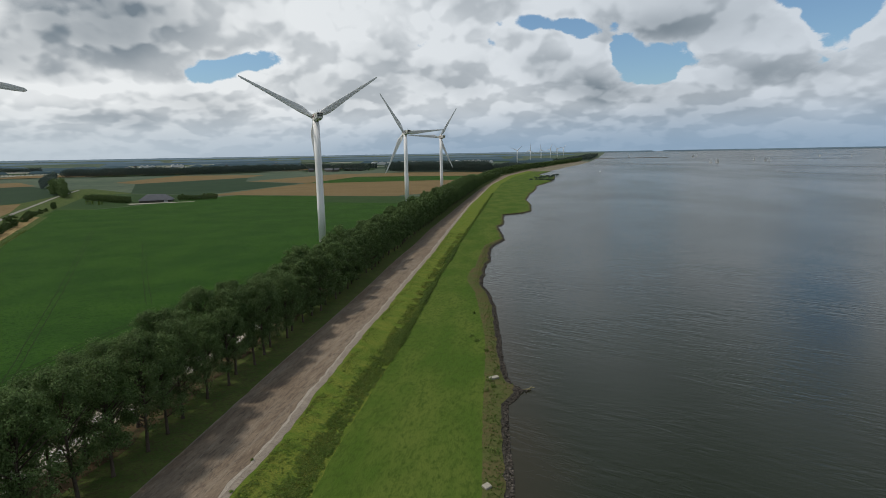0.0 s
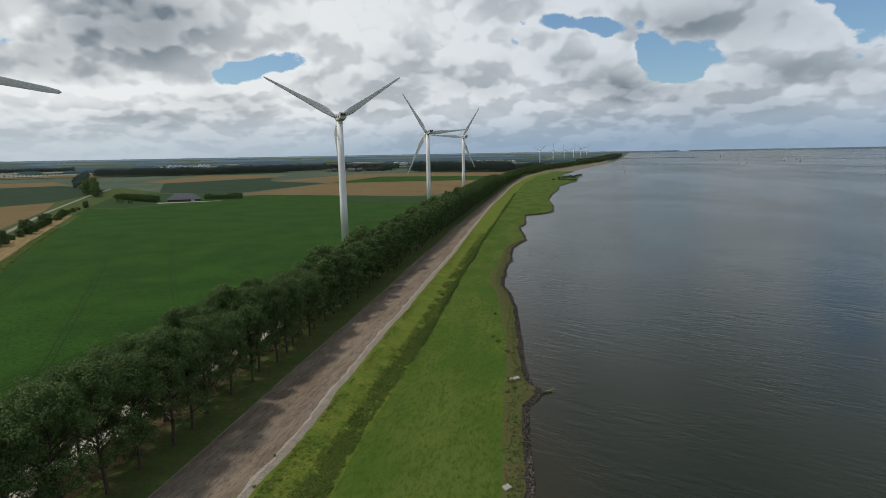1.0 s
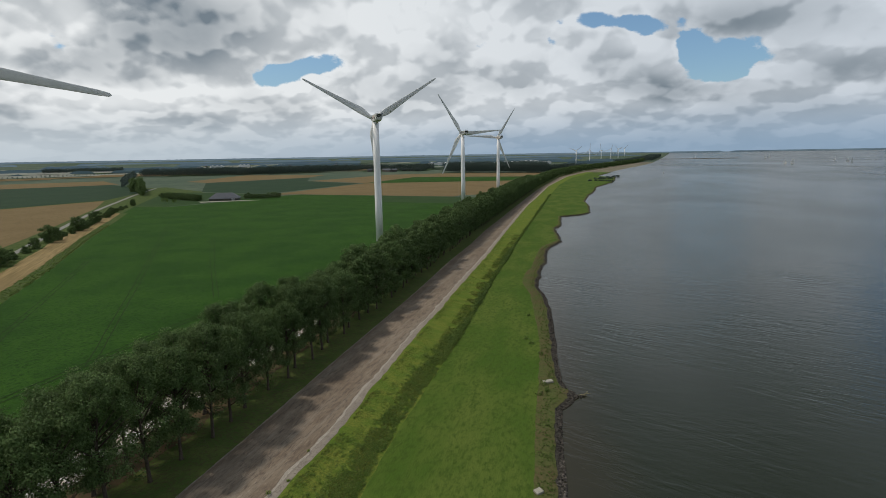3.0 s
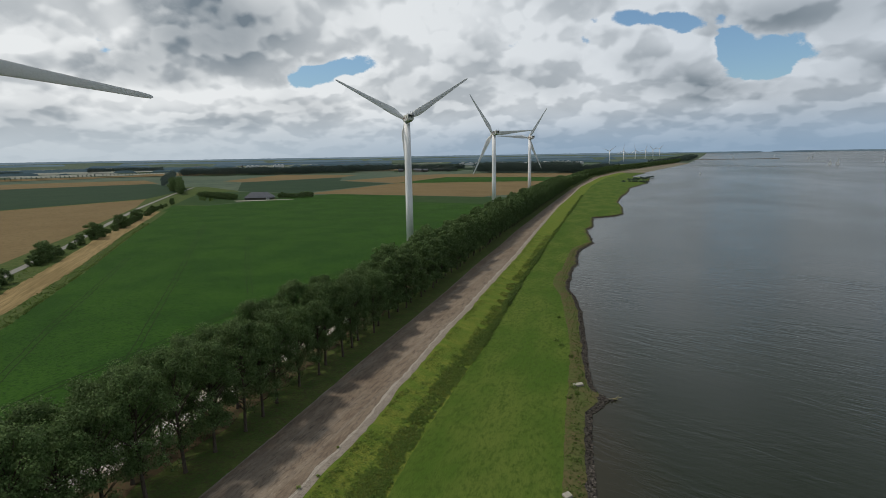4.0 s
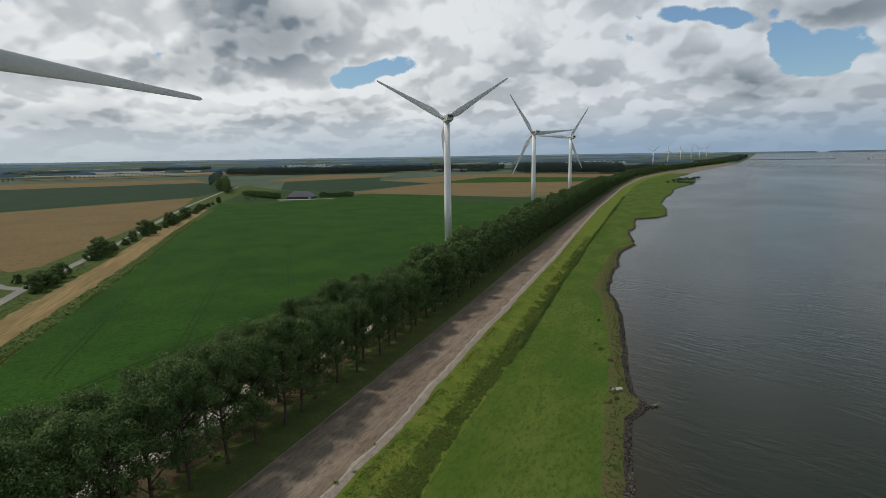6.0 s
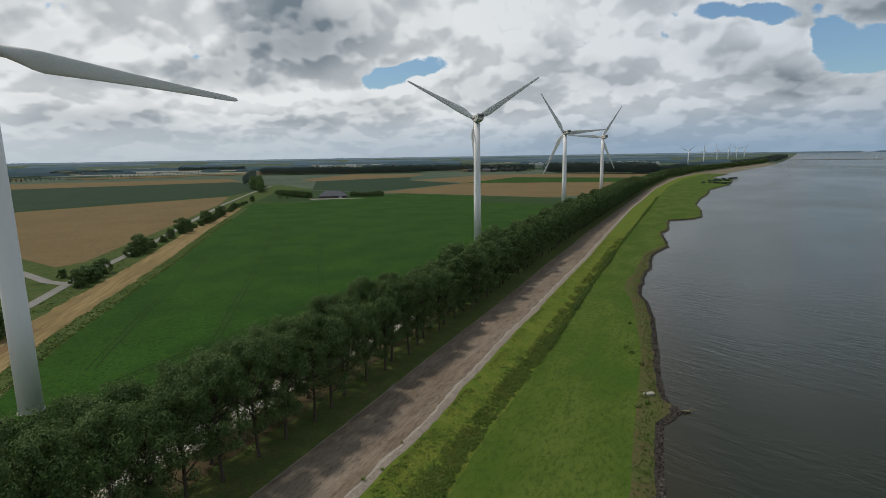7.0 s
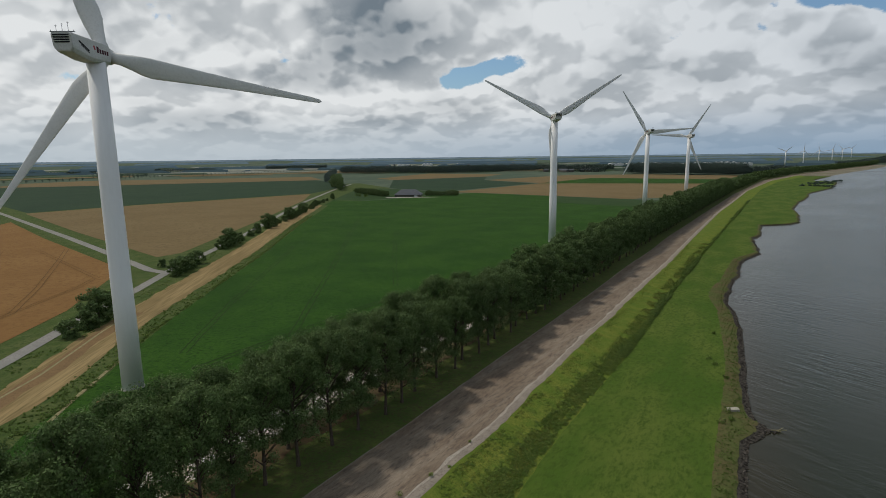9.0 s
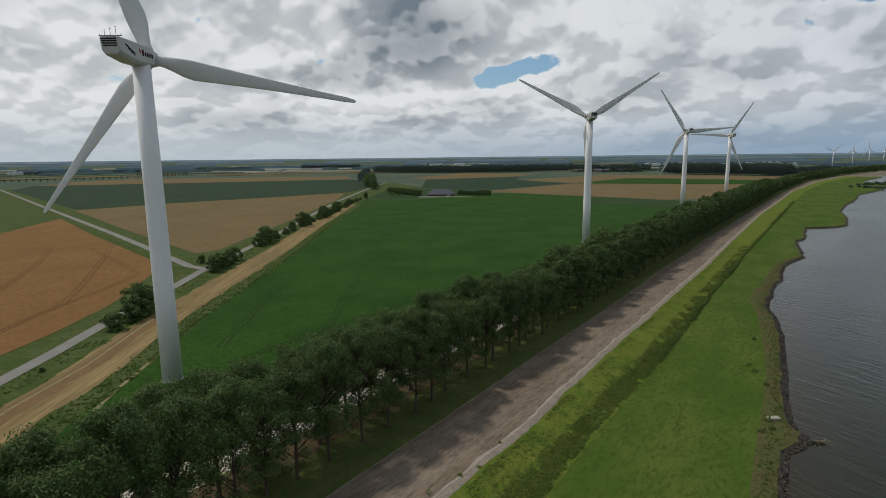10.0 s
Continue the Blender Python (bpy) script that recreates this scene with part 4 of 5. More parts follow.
def grove(label, spots, leaf="leaf_haze", clumps=16, leaves=36, size=1.5):
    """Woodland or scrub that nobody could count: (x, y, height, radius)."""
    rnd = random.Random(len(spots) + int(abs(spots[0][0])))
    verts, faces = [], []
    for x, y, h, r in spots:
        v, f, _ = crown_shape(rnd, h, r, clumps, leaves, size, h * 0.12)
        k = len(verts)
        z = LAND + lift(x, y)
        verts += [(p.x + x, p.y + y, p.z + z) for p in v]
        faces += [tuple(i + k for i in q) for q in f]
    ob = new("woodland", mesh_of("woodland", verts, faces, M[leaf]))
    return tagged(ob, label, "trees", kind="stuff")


def belt(a, b, depth, gap, h, seed, wide=0.36):
    """Spots for a belt of trees from a to b."""
    rnd = random.Random(seed)
    a, b = Vector(a), Vector(b)
    side = Vector((-(b - a).y, (b - a).x)).normalized()
    out, length = [], (b - a).length
    for j in range(max(1, int(depth / (gap * 1.4)))):
        d = 0.0
        while d < length:
            p = a.lerp(b, d / length) + side * (j * gap * 1.4 + rnd.uniform(-2, 2))
            hh = h * rnd.uniform(0.8, 1.12)
            out.append((p.x, p.y, hh, hh * wide))
            d += gap * rnd.uniform(0.8, 1.25)
    return out


def woods():
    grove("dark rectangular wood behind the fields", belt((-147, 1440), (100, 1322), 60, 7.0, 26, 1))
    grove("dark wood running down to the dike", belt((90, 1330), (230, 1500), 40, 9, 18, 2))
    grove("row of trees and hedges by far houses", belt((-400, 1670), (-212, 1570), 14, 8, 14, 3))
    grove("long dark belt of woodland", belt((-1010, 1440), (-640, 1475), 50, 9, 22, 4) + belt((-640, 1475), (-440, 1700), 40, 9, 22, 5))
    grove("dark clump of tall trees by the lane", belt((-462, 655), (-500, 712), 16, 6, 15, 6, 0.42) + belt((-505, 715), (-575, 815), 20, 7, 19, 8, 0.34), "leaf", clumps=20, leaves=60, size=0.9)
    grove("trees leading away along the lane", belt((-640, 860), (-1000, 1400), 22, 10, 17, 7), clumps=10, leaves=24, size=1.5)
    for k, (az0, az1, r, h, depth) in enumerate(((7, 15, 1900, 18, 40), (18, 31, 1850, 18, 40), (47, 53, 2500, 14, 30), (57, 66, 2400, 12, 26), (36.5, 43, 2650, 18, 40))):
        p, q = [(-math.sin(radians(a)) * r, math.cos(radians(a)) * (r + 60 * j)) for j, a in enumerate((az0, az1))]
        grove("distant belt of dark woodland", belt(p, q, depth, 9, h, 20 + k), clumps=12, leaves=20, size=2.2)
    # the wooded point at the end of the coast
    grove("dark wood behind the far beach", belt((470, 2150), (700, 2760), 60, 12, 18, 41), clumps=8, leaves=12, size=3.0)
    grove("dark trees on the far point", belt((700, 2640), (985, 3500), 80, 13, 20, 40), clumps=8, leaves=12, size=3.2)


rows_of_trees()
woods()


# ---------------------------------------------------------------- lane bushes, farm, far details
def bush(seed, height, radius, label, leaves=110, size=0.52, clumps=30):
    rnd = random.Random(seed)
    top = thing("bush", label, "bush", group="bushes along the lane")
    verts, faces, middles = crown_shape(rnd, height, radius, clumps, leaves, size, 0.1)
    bm = bmesh.new()
    for c in middles[::4]:
        limb(bm, (rnd.uniform(-0.3, 0.3), rnd.uniform(-0.3, 0.3), -0.2), (c.x * 0.8, c.y * 0.8, c.z), 0.09, 0.03, 5)
    part("stems", bm, M["bark"], top, "thin dark stems")
    piece("crown", mesh_of("crown", verts, faces, M["leaf"]), top)
    return top


def lane_bushes():
    rnd = random.Random(21)
    kinds = [bush(s, h, r, "dark rounded bush growing beside the farm lane") for s, h, r in ((31, 6.0, 3.6), (32, 4.8, 3.2), (33, 7.4, 4.0))]
    used = set()
    # x, y, size
    spots = ((-146, 83, 0.75), (-149.5, 90, 0.95), (-153, 95.5, 1.15), (-156.5, 101, 0.9), (-131, 58, 0.2), (-186, 148.5, 0.9), (-190, 156, 1.1), (-194, 162, 1.05), (-198, 170, 0.85),
             (-207, 159, 0.55), (-219.5, 205, 1.05), (-223.5, 213, 1.25), (-228, 221, 1.1), (-232, 229, 0.9), (-256, 279, 1.2), (-260.5, 288, 1.1), (-268, 303, 0.6),
             (-279, 328, 1.2), (-284, 338, 1.0), (-292, 352, 0.9), (-301, 371, 1.2), (-309, 384, 0.7), (-318, 405, 0.9), (-331, 428, 0.8), (-345, 452, 0.6),
             (-362, 488, 0.6), (-372, 512, 0.8), (-385, 530, 0.7), (-240, 246, 0.7), (-247, 259, 0.8), (-273, 315, 0.8), (-296, 361, 0.8),
             (-325, 417, 0.7), (-338, 440, 0.7), (-352, 468, 0.7))
    for k, (x, y, s) in enumerate(spots):
        b = kinds[k % 3]
        m = pose(x, y, LAND, 0, 0, rnd.uniform(0, 360)) @ Matrix.Diagonal((s * 1.12, s * 1.12, s * rnd.uniform(0.95, 1.15), 1))
        if b in used:
            b = copy_thing(b, Matrix())
        used.add(b)
        b.matrix_basis = m


def farm():
    barn = thing("barn", "large grey-roofed farm shed with a dark front", "barn", pose(-308, 578, LAND, 0, 0, 18))
    barn.scale = (0.68, 0.68, 0.85)
    bm = bmesh.new()
    add_box(bm, (44, 26, 3.0), (0, 0, 1.5))
    part("wall", bm, M["wall_dark"], barn)
    bm = bmesh.new()
    v = [bm.verts.new(c) for c in ((-24, -15, 2.6), (24, -15, 2.6), (24, 15, 2.6), (-24, 15, 2.6), (-21, -12, 4.6), (21, -12, 4.6), (21, 12, 4.6), (-21, 12, 4.6),
                                   (-13, -2, 9.6), (13, -2, 9.6), (13, 2, 9.6), (-13, 2, 9.6))]
    for k in (0, 4):
        for j in range(4):
            bm.faces.new((v[k + j], v[k + (j + 1) % 4], v[k + 4 + (j + 1) % 4], v[k + 4 + j]))
    bm.faces.new(v[8:])
    bm.faces.new(v[3::-1])
    part("roof", bm, M["roof"], barn, "broad hipped blue-grey sheet roof")
    for k in range(4):
        bm = bmesh.new()
        add_box(bm, (5.5, 0.2, 2.4), (-15 + 10 * k, -13.05, 1.2), bevel=0.05)
        part("door", bm, M["white_wall"] if k == 3 else M["wall_dark"], barn)
    yard = field("pale concrete farmyard", [(-328, 556), (-318, 545), (-292, 557), (-264, 572), (-266, 576), (-296, 567)], M["slab"], LAND + 0.1, "yard")
    grove("dark hedge and trees round the farm", belt((-409, 618), (-335, 566), 12, 3.6, 6.6, 51, 0.6) + belt((-292, 594), (-252, 603), 10, 3.6, 6.2, 52, 0.6), "leaf", clumps=16, leaves=70, size=0.75)
    grove("low scrub before the farm", belt((-372, 560), (-345, 548), 6, 4, 4, 53), "weed", 7, 12, 1.0)


def alley():
    tree = make_tree(61, 9.5, 3.1, 12, 14, 1.5, 2.2, "small round tree in a regular far alley", "leaf_haze", 5)
    tree["group"] = "alley of small trees"
    k = 0
    for a, b in (((-1442, 590), (-1322, 720)), ((-1345, 735), (-1335, 850)), ((-1340, 900), (-1362, 1085)), ((-1330, 1190), (-1235, 1730))):
        a, b = Vector(a), Vector(b)
        count = int((b - a).length / 13)
        for i in range(count):
            p = a.lerp(b, i / count)
            t = tree if k == 0 else copy_thing(tree, Matrix())
            s = random.Random(k).uniform(0.7, 0.95)
            t.matrix_basis = pose(p.x, p.y, LAND - 0.1, 0, 0, 57 * k) @ Matrix.Diagonal((s, s, s, 1))
            k += 1
    grove("dark far hedge and farm trees", belt((-1480, 540), (-1430, 610), 14, 8, 12, 71) + belt((-1520, 980), (-1480, 1120), 14, 9, 12, 72), clumps=7, leaves=10, size=2.2)


def far_buildings():
    hall = thing("greenhouse", "long low white industrial hall far away", "hall", group="far white halls")
    bm = bmesh.new()
    add_box(bm, (90, 34, 7), (0, 0, 3.5))
    part("wall", bm, M["white_wall"], hall)
    bm = bmesh.new()
    for k in range(3):
        v = [bm.verts.new(c) for c in ((-45.5 + 30.4 * k, -17.5, 7.0), (-15.2 + 30.4 * k, -17.5, 7.0), (-30.3 + 30.4 * k, -17.5, 10.0), (-45.5 + 30.4 * k, 17.5, 7.0), (-15.2 + 30.4 * k, 17.5, 7.0), (-30.3 + 30.4 * k, 17.5, 10.0))]
        for f in ((0, 1, 2), (3, 5, 4), (0, 2, 5, 3), (1, 4, 5, 2)):
            bm.faces.new([v[i] for i in f])
    part("roof", bm, M["white_wall"], hall)
    for k, (az, r, s) in enumerate(((6.3, 2560, 1.2), (3.6, 2640, 0.9), (1.2, 2480, 1.4), (-1.5, 2600, 1.2), (-3.2, 2700, 0.8), (-4.6, 2500, 0.6), (28.5, 2900, 0.7), (26.0, 3000, 0.6), (22.5, 2900, 0.5), (66, 2500, 0.5))):
        x, y = -math.sin(radians(az)) * r, math.cos(radians(az)) * r
        t = hall if k == 0 else copy_thing(hall, Matrix())
        t.matrix_basis = pose(x, y, LAND + lift(x, y), 0, 0, az + 6) @ Matrix.Diagonal((s, s, 1.25, 1))
    house = thing("house", "far brown village house with a grey roof", "house", group="far houses")
    bm = bmesh.new()
    add_box(bm, (14, 9, 5.5), (0, 0, 2.75))
    part("wall", bm, M["wall_dark"], house)
    bm = bmesh.new()
    v = [bm.verts.new(c) for c in ((-7.4, -5, 5.4), (7.4, -5, 5.4), (7.4, 0, 9.5), (-7.4, 0, 9.5), (-7.4, 5, 5.4), (7.4, 5, 5.4))]
    for f in ((0, 1, 2, 3), (3, 2, 5, 4), (0, 3, 4), (1, 5, 2)):
        bm.faces.new([v[i] for i in f])
    part("roof", bm, M["roof"], house)
    rnd = random.Random(5)
    for k in range(24):
        az, r = (rnd.uniform(8.5, 14), rnd.uniform(1590, 1650)) if k < 9 else (rnd.uniform(16, 34), rnd.uniform(2500, 3200))
        x, y = -math.sin(radians(az)) * r, math.cos(radians(az)) * r
        t = house if k == 0 else copy_thing(house, Matrix())
        t.matrix_basis = pose(x, y, LAND + lift(x, y), 0, 0, rnd.uniform(-40, 40))


def boats():
    boat = thing("sailing_boat", "small sailing boat under white sails", "boat", group="sailing boats on the lake")
    bm = bmesh.new()
    x, z = Vector((1, 0, 0)), Vector((0, 0, 1))
    add_tube(bm, [((0, yy, 0.5), w, h, x, z) for yy, w, h in ((-4.6, 1.0, 0.6), (-2, 1.5, 0.75), (1.5, 1.45, 0.75), (4, 0.7, 0.6), (5.2, 0.08, 0.4))], 10)
    part("hull", bm, M["hull"], boat)
    bm = bmesh.new()
    limb(bm, (0, 0.8, 0.8), (0, 0.6, 14.5), 0.1, 0.06)
    limb(bm, (0, 0.7, 2.2), (0.6, -4.2, 2.3), 0.08, 0.06)
    part("mast", bm, M["steel"], boat)
    for name, pts in (("mainsail", ((0, 0.55, 2.4), (0.7, -4.2, 2.5), (0.25, -0.6, 9.5), (0, 0.5, 14.2))), ("jib", ((0, 5.0, 1.3), (0.7, 1.0, 1.8), (0.25, 1.6, 7.0), (0, 0.8, 12.2)))):
        bm = bmesh.new()
        bm.faces.new([bm.verts.new(q) for q in pts])
        bmesh.ops.solidify(bm, geom=bm.faces[:], thickness=0.04)
        part(name, bm, M["sail"], boat)
    rnd = random.Random(8)
    spots = [(-26.15, 2080), (-26.7, 2110), (-29.7, 2420), (-30.9, 2250), (-30.6, 2350), (-24.6, 3100), (-24.9, 3250), (-22.0, 3400), (-34.6, 3000), (-18.8, 3300), (-36.8, 2900), (-16.1, 1270)]
    for k, (az, r) in enumerate(spots):
        bx, by = -math.sin(radians(az)) * r, math.cos(radians(az)) * r
        t = boat if k == 0 else copy_thing(boat, Matrix())
        s = rnd.uniform(1.1, 1.5) if r > 1500 else 0.35
        t.matrix_basis = pose(bx, by, lift(bx, by), 0, rnd.uniform(-6, 6), rnd.uniform(60, 160)) @ Matrix.Diagonal((s, s, s, 1))


def breakwater():
    verts, faces = [], []
    for k in range(61):
        u = k / 60
        x, y = 800 + 420 * u, 3020 - 60 * u
        z = lift(x, y)
        h = 2.2 + 1.2 * noise.noise((k * 0.6, 2, 3))
        for dy, dz in ((-9, -1), (-3, h), (3, h), (9, -1)):
            verts.append((x, y + dy, z + dz))
    for k in range(60):
        for j in range(3):
            a = 4 * k + j
            faces.append((a, a + 4, a + 5, a + 1))
    tagged(new("breakwater", mesh_of("breakwater", verts, faces, M["stone"])), "long low dark breakwater on the lake", "breakwater", kind="structure")


def tracks_in_crops():
    made = []

    def pair(points, gap, label, tone, wide=0.55):
        made.append(label)
        up = LAND + 0.10 + 0.007 * len(made)
        for s in (-gap * 0.36, gap * 0.36):
            pts = [Vector(p) for p in points]
            line_pts = []
            for i, p in enumerate(pts):
                d = (pts[min(i + 1, len(pts) - 1)] - pts[max(i - 1, 0)]).normalized()
                line_pts.append((p.x + d.y * s, p.y - d.x * s))
            fine = []
            for (x0, y0), (x1, y1) in zip(line_pts, line_pts[1:]):
                for k in range(30):
                    u = k / 30
                    px, py = x0 + (x1 - x0) * u, y0 + (y1 - y0) * u
                    fine.append((px + 0.25 * noise.noise((px * 0.09, py * 0.09, 1)) + 0.22 * noise.noise((px * 0.6, py * 0.6, 6)), py))
            fine.append(line_pts[-1])
            ribbon(label, fine, wide * 0.5, M[tone], up, "wheel_track", "wheel track")
    dark = "wheel track through the green crop, darkened by painted shade"
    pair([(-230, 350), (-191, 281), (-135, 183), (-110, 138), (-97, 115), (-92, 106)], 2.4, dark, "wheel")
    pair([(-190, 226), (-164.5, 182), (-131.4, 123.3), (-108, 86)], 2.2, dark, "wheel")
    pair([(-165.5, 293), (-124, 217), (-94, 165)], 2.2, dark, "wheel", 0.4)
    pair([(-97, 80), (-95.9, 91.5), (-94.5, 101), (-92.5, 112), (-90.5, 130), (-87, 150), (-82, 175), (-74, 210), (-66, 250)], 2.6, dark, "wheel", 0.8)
    brown = "dark wheel track through the ripe barley"
    pair([(-300, 175), (-269, 153), (-216, 114), (-187, 90.5), (-180, 78), (-172, 67), (-160, 45)], 2.4, brown, "wheel_dry")
    pair([(-211, 131), (-202.5, 120), (-187, 90.4)], 2.2, brown, "wheel_dry", 0.4)
    pair([(-311, 166.5), (-235, 141), (-211, 133)], 2.2, brown, "wheel_dry", 0.4)
    pair([(-330, 160), (-278, 128), (-230, 92), (-200, 60)], 2.4, brown, "wheel_dry", 0.4)


# Soil in the wheel gaps, with the crop's shade painted into the colour.
M["wheel"] = surface("soil gap with painted crop shade", ((0.018, 0.045, 0.012), (0.022, 0.04, 0.014), (0.03, 0.03, 0.015)), 0.6, 6.0, 0.95, 0.5, 0.1)
M["wheel_dry"] = surface("trodden dry straw", ((0.12, 0.07, 0.03), (0.15, 0.085, 0.035), (0.09, 0.055, 0.025)), 0.6, 6.0, 0.95, 0.5, 0.1)
M["soil"] = surface("bare brown soil", ((0.17, 0.112, 0.058), (0.20, 0.13, 0.066), (0.135, 0.09, 0.046)), 0.3, 8.0, 0.95, 0.5, 0.1)
M["straw"] = surface("bleached straw litter", ((0.30, 0.25, 0.15), (0.22, 0.20, 0.11), (0.12, 0.13, 0.05)), 0.8, 5.0, 0.95, 0.4, 0.1)

lane_bushes()
farm()
alley()
far_buildings()
boats()
breakwater()
tracks_in_crops()
ribbon("bare brown soil along the sandy track", [(x - 4.4, y + 2.6) for x, y in TRACK[:6]], 4.6, M["soil"], LAND + 0.105, "track", "track", 0.9)
ribbon("bleached straw edge of the track", [(x - 6.6, y + 4.2) for x, y in TRACK[:6]], 0.6, M["straw"], LAND + 0.12, "track", "track")
ribbon("narrow worn path between track and crop", [(-101, 52), (-108, 62), (-117.5, 76.5), (-123, 84)], 0.8, M["straw"], LAND + 0.13, "track", "track")
pad = thing("concrete_pad", "small sand-covered concrete pad beside the turbine", "slab", pose(-100.3, 62.3, LAND + 0.06, 0, 0, 20))
pb = bmesh.new()
add_box(pb, (2.2, 3.4, 0.5), (0, 0, 0.0), bevel=0.05)
part("slab", pb, M["sand"], pad)


# ---------------------------------------------------------------- shore and verge details
def weeds():
    rnd = random.Random(3)
    verts, faces, low_verts, low_faces = [], [], [], []
    y = 20.0
    while y < 620:
        n = noise.noise((y * 0.035, 0.5, 2.0)) + 0.5 * noise.noise((y * 0.16, 4.5, 2.0))
        near = min(1.0, max(0.0, (150.0 - y) / 60.0))
        for _ in range(max(1, int((3.2 + (7 - 4 * near) * n) * (1.0 + 1.5 * near)))):
            x = weed_line(y) + 0.8 - 0.7 * near - abs(rnd.gauss(0, 0.75 + 2.6 * near))
            h = rnd.uniform(0.4, 1.1) * (1.0 + 0.9 * max(0.0, n)) * (1.0 - 0.45 * near)
            d = weed_line(y) - x
            foot = 0.98 + 0.125 * max(0.0, min(d, 2.6)) + 0.10 * max(0.0, d - 2.6)
            if near > rnd.random() * 0.9:
                leaf_cloud(rnd, (x, y + rnd.uniform(-0.6, 0.6), foot + h * 0.35), h * 0.8, 30, 0.26, low_verts, low_faces, 0.6, 1.3)
                continue
            leaf_cloud(rnd, (x, y + rnd.uniform(-0.6, 0.6), foot + h * 0.4), h * 0.75, 26 if y < 160 else 20, 0.24 if y < 160 else 0.45, verts, faces, 0.75, 0.2 + 0.7 * near)
        y += 0.5 if y < 260 else 1.0
    tagged(new("weeds", mesh_of("weeds", verts, faces, M["weed"])), "dark line of tall weeds between verge and meadow", "weeds", kind="stuff")
    tagged(new("tall_grass", mesh_of("tall_grass", low_verts, low_faces, M["rank"])), "rank green grass and herbs along the foot of the verge", "grass", kind="stuff")
    verts, faces = [], []
    for _ in range(17000):
        y = 45 + 260 * rnd.random() ** 1.6
        u = rnd.random()
        x = road_right(y) + 0.3 + (weed_line(y) - 1.0 - road_right(y)) * u
        if noise.noise((x * 0.25, y * 0.2, 9)) < -0.15:
            continue
        z = 1.94 - 0.8 * u
        for _ in range(3):
            n = Vector((rnd.uniform(-0.8, 0.8), rnd.uniform(-0.8, 0.8), 1.0)).normalized()
            d = n.orthogonal().normalized()
            d = (d * math.cos(rnd.uniform(0, 6.28)) + n.cross(d) * math.sin(rnd.uniform(0, 6.28))).normalized()
            e, s = n.cross(d), rnd.uniform(0.25, 0.8)
            p = Vector((x + rnd.uniform(-0.3, 0.3), y + rnd.uniform(-0.3, 0.3), z + 0.12))
            k = len(verts)
            verts += [p - d * s * 0.5, p + e * s * 0.16, p + d * s * 0.5, p - e * s * 0.16]
            faces.append((k, k + 1, k + 2, k + 3))
    tagged(new("grass_tufts", mesh_of("grass_tufts", verts, faces, M["tuft"])), "rough yellow-green grass tufts on the verge", "grass", kind="stuff")
    verts, faces = [], []
    for _ in range(1500):
        y = 50 + 230 * rnd.random() ** 1.5
        x = fringe_line(y) + (shore_line(y) - 1.2 - fringe_line(y)) * rnd.random() ** 0.7
        leaf_cloud(rnd, (x, y, 0.85), rnd.uniform(0.12, 0.35), 8, 0.18, verts, faces, 0.6)
    for x, y, s in ((8.6, 103.2, 0.9), (7.6, 98.5, 0.8), (9.2, 100.4, 0.6), (9.3, 120, 0.7), (6.5, 130, 0.8), (7.5, 127, 0.7), (8.2, 150, 0.6)):
        leaf_cloud(rnd, (x, y, 1.1), s, 60, 0.35, verts, faces, 0.8)
    tagged(new("shore_weeds", mesh_of("shore_weeds", verts, faces, M["weed"])), "scattered low weeds above the shore stones", "weeds", kind="stuff")
    spots = []
    for x0, y0, x1, y1 in ((180, 1000, 222, 1055), (150, 905, 178, 880), (165, 960, 195, 985)):
        for k in range(9):
            u = k / 8
            spots.append((x0 + (x1 - x0) * u + rnd.uniform(-4, 4), y0 + (y1 - y0) * u + rnd.uniform(-5, 5), rnd.uniform(1.4, 3.2), rnd.uniform(2.5, 4.5)))
    grove("dark scrub on the low reedy point", spots, "leaf_haze", 8, 12, 1.6)


def margin_weeds():
    """Ragged weeds along the crop's edge, the sandy track and the lane."""
    rnd = random.Random(23)
    verts, faces = [], []
    track = line(sorted((y, x) for x, y in TRACK))
    lane = line(sorted((y, x) for x, y in LANE))
    for _ in range(5200):
        y = 25 + 330 * rnd.random() ** 1.7
        u = rnd.random()
        if u < 0.45:      # the edge of the crop
            x = track(y) + 12.3 + rnd.gauss(0, 0.5)
            if noise.noise((y * 0.25, 1.0, 4.0)) < -0.12:
                continue
        elif u < 0.72:    # between track and crop
            x = track(y) + rnd.uniform(6.2, 12.0)
        else:             # between lane and track
            x = lane(y) + 3.0 + (track(y) - 6.6 - lane(y) - 3.0) * rnd.random()
            if noise.noise((x * 0.12, y * 0.12, 2.0)) < -0.05:
                continue
        h = rnd.uniform(0.12, 0.38)
        leaf_cloud(rnd, (x, y, LAND + 0.05 + h * 0.5), h, 9, 0.34, verts, faces, 0.7, 0.2)
    tagged(new("margin_weeds", mesh_of("margin_weeds", verts, faces, M["weed"])), "ragged green weeds along track, lane and crop", "weeds", kind="stuff")


M["rank"] = leaf_material("rank verge herbs", (0.085, 0.150, 0.026), (0.125, 0.180, 0.034), (0.155, 0.185, 0.045), 0.40, 0.30)
M["tuft"] = leaf_material("verge grass blades", (0.10, 0.15, 0.024), (0.17, 0.185, 0.038), (0.075, 0.125, 0.02), 0.4, 0.42)


def stone_shape(rnd, size, bm=None):
    b = bmesh.new()
    bmesh.ops.create_icosphere(b, subdivisions=1, radius=size)
    for v in b.verts:
        v.co *= rnd.uniform(0.72, 1.15)
        v.co.z *= 0.7
    return b


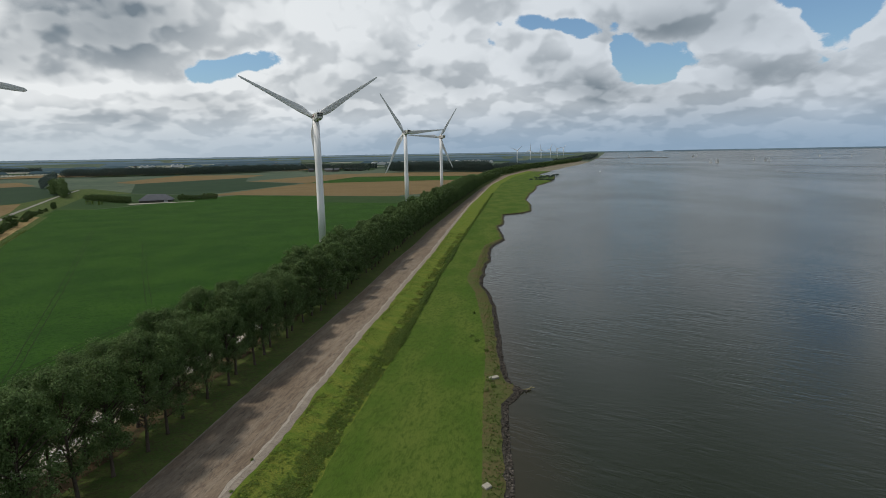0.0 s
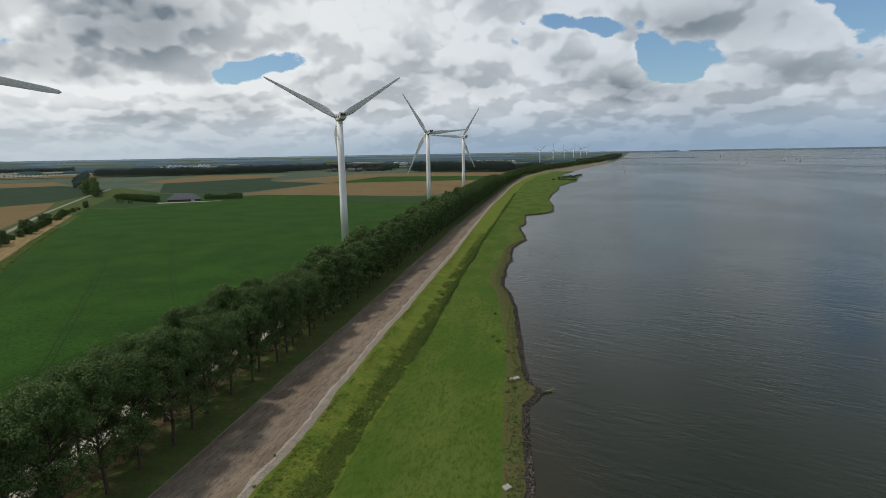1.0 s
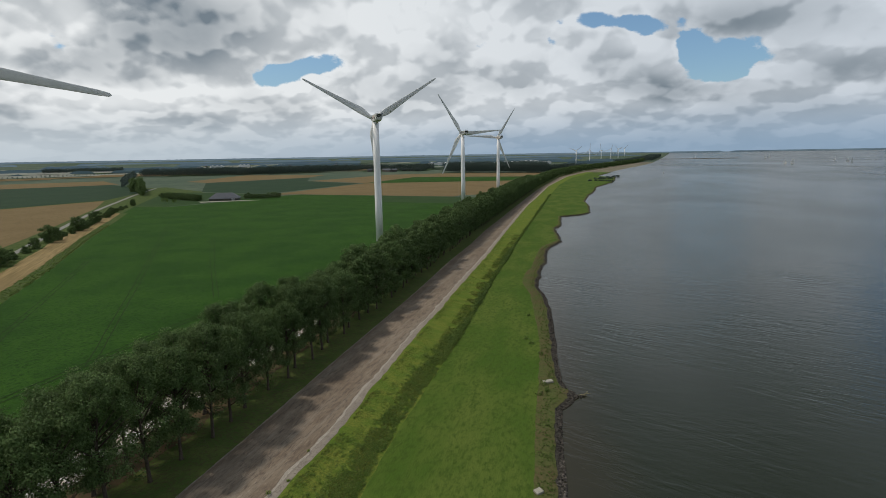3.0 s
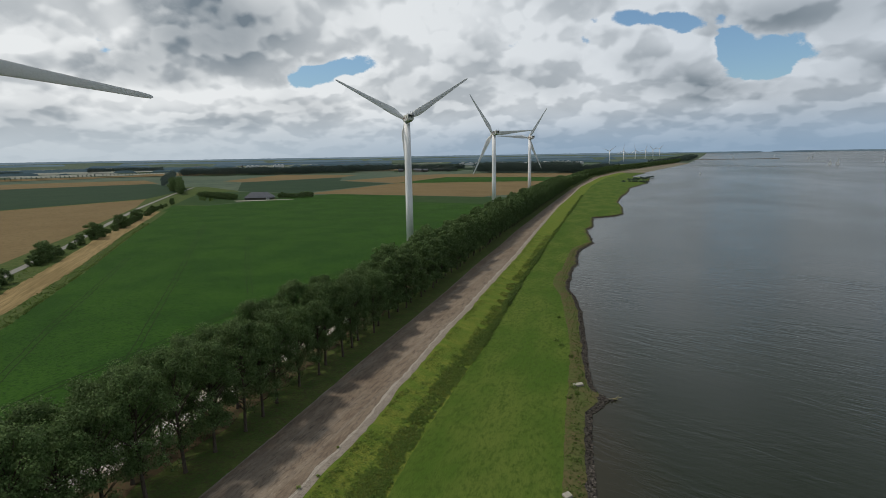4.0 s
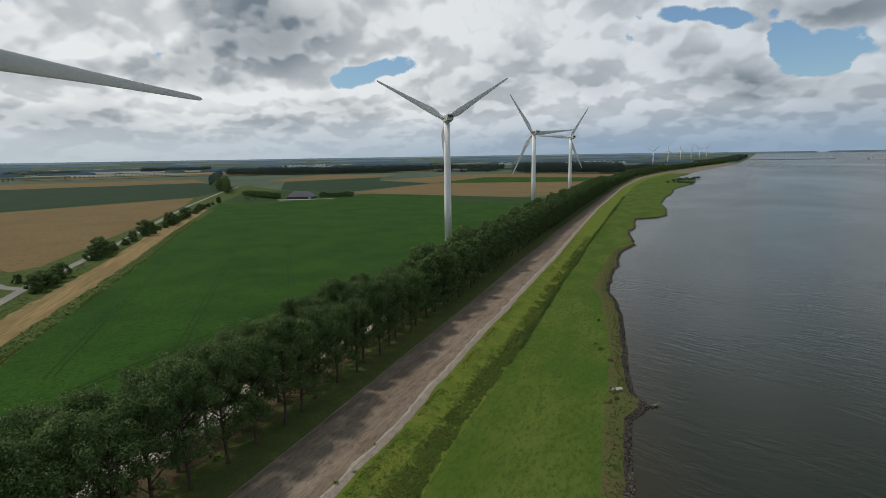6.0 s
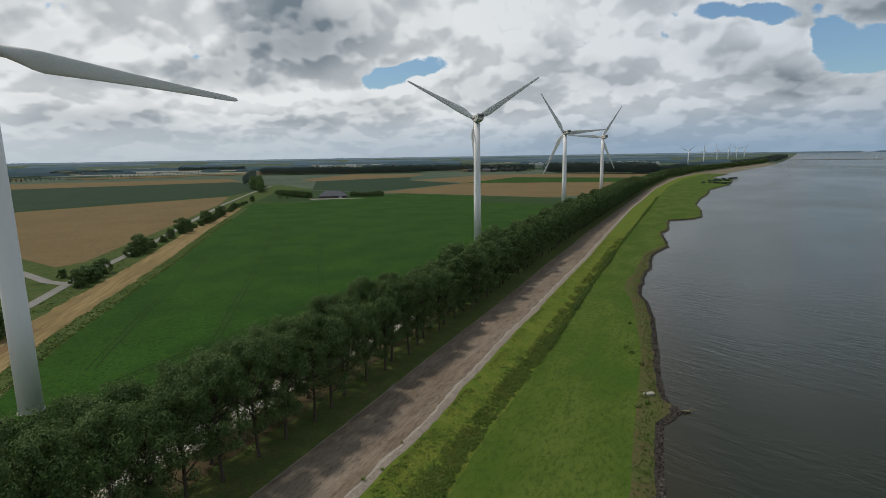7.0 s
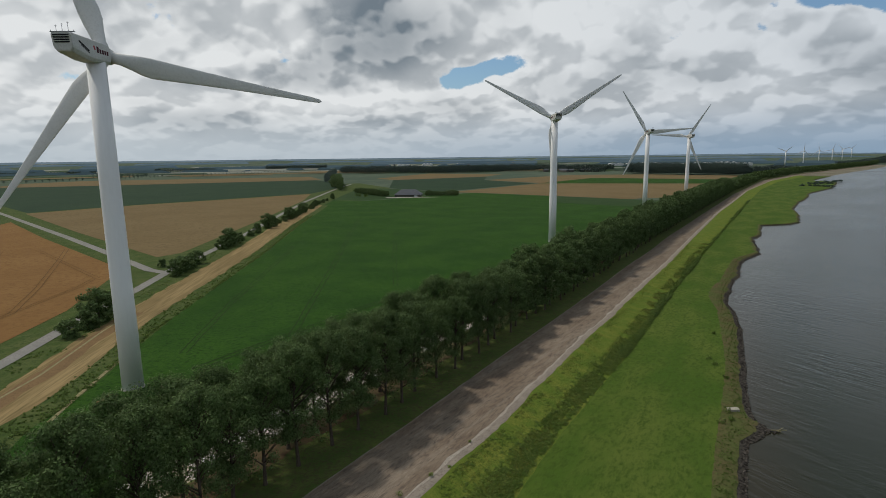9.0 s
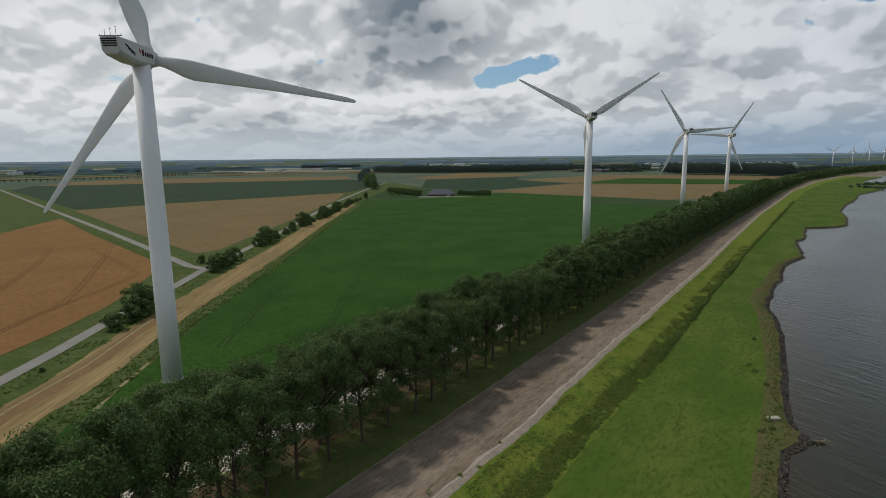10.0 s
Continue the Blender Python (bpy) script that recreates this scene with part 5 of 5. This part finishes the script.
def shore_stones():
    rnd = random.Random(17)
    bed = bpy.data.objects["shore"]
    shapes = []
    for k in range(8):
        b = stone_shape(rnd, 0.30)
        me = bpy.data.meshes.new("stone")
        b.to_mesh(me)
        b.free()
        me.materials.append(M["stone"])
        shapes.append(me)
    soft = [([v.co.copy() for v in me.vertices], [tuple(p.vertices) for p in me.polygons]) for me in shapes]
    singles, verts, faces = 0, [], []
    spots = []
    y = 40.0
    while y < 330:
        for _ in range(11 if y < 200 else 5):
            t = 0.35 - 1.9 * rnd.random() ** 1.25
            spots.append((shore_line(y) + t, y + rnd.uniform(-0.3, 0.3), 0.45 - 0.26 * (t + 1.75) * 0.8))
        y += 0.42 if y < 200 else 0.9
    for k in range(46):
        u = rnd.random()
        spots.append((13.6 + 3.0 * u, 99.9 + 0.5 * u + rnd.gauss(0, 0.7) * (1 - 0.7 * u), 0.12))
    for x, y, z in spots:
        s = rnd.uniform(0.4, 1.0)
        k = rnd.randrange(8)
        m = pose(x, y, z, rnd.uniform(-25, 25), rnd.uniform(-25, 25), rnd.uniform(0, 360)) @ Matrix.Diagonal((s, s, s, 1))
        if 58 < y < 106 and singles < 300 and rnd.random() < 0.55:
            piece("stone", shapes[k], bed, m)
            singles += 1
        else:
            base = len(verts)
            verts += [m @ v for v in soft[k][0]]
            faces += [tuple(i + base for i in f) for f in soft[k][1]]
    ob = tagged(new("shore_stones", mesh_of("shore_stones", verts, faces, M["stone"])), "dark basalt stones along the water's edge", "stones", kind="stuff")
    for x, y, w, d, turn in ((9.7, 104.6, 2.0, 1.0, 20), (5.3, 67.9, 1.1, 1.0, 35), (8.2, 62.6, 1.2, 0.6, 10)):
        slab = thing("concrete_block", "pale weathered concrete block lying by the shore", "block", pose(x, y, 0.78, 3, -4, turn))
        b = bmesh.new()
        add_box(b, (w, d, 0.45), (0, 0, 0.15), bevel=0.06)
        part("block", b, M["slab"], slab)
    wood = thing("driftwood", "grey branch lying in the shallow water", "driftwood", pose(16.0, 100.4, 0.12, 0, 0, 10))
    b = bmesh.new()
    limb(b, (-1.2, 0, 0), (1.6, 0.3, 0.25), 0.1, 0.05)
    limb(b, (0.3, 0.1, 0.1), (1.3, 0.9, 0.35), 0.06, 0.03)
    limb(b, (-0.2, 0, 0.05), (0.6, -0.7, 0.3), 0.05, 0.03)
    part("branch", b, M["straw"], wood)


ys = stations(176, 214, 1.6, 0.0)
tagged(strip("shore", [lambda y: (fringe_line(y) - 1.8 * math.sin((y - 176) / 38 * math.pi), 0.93), between(fringe_line, shore_line, 0.5, 0.8), off(shore_line, -1.2, 0.55)], ys, M["fringe"], wobble=0.5),
       "bare brown fringe where the shore is worn back", "shore", kind="structure")
weeds()
shore_stones()
margin_weeds()
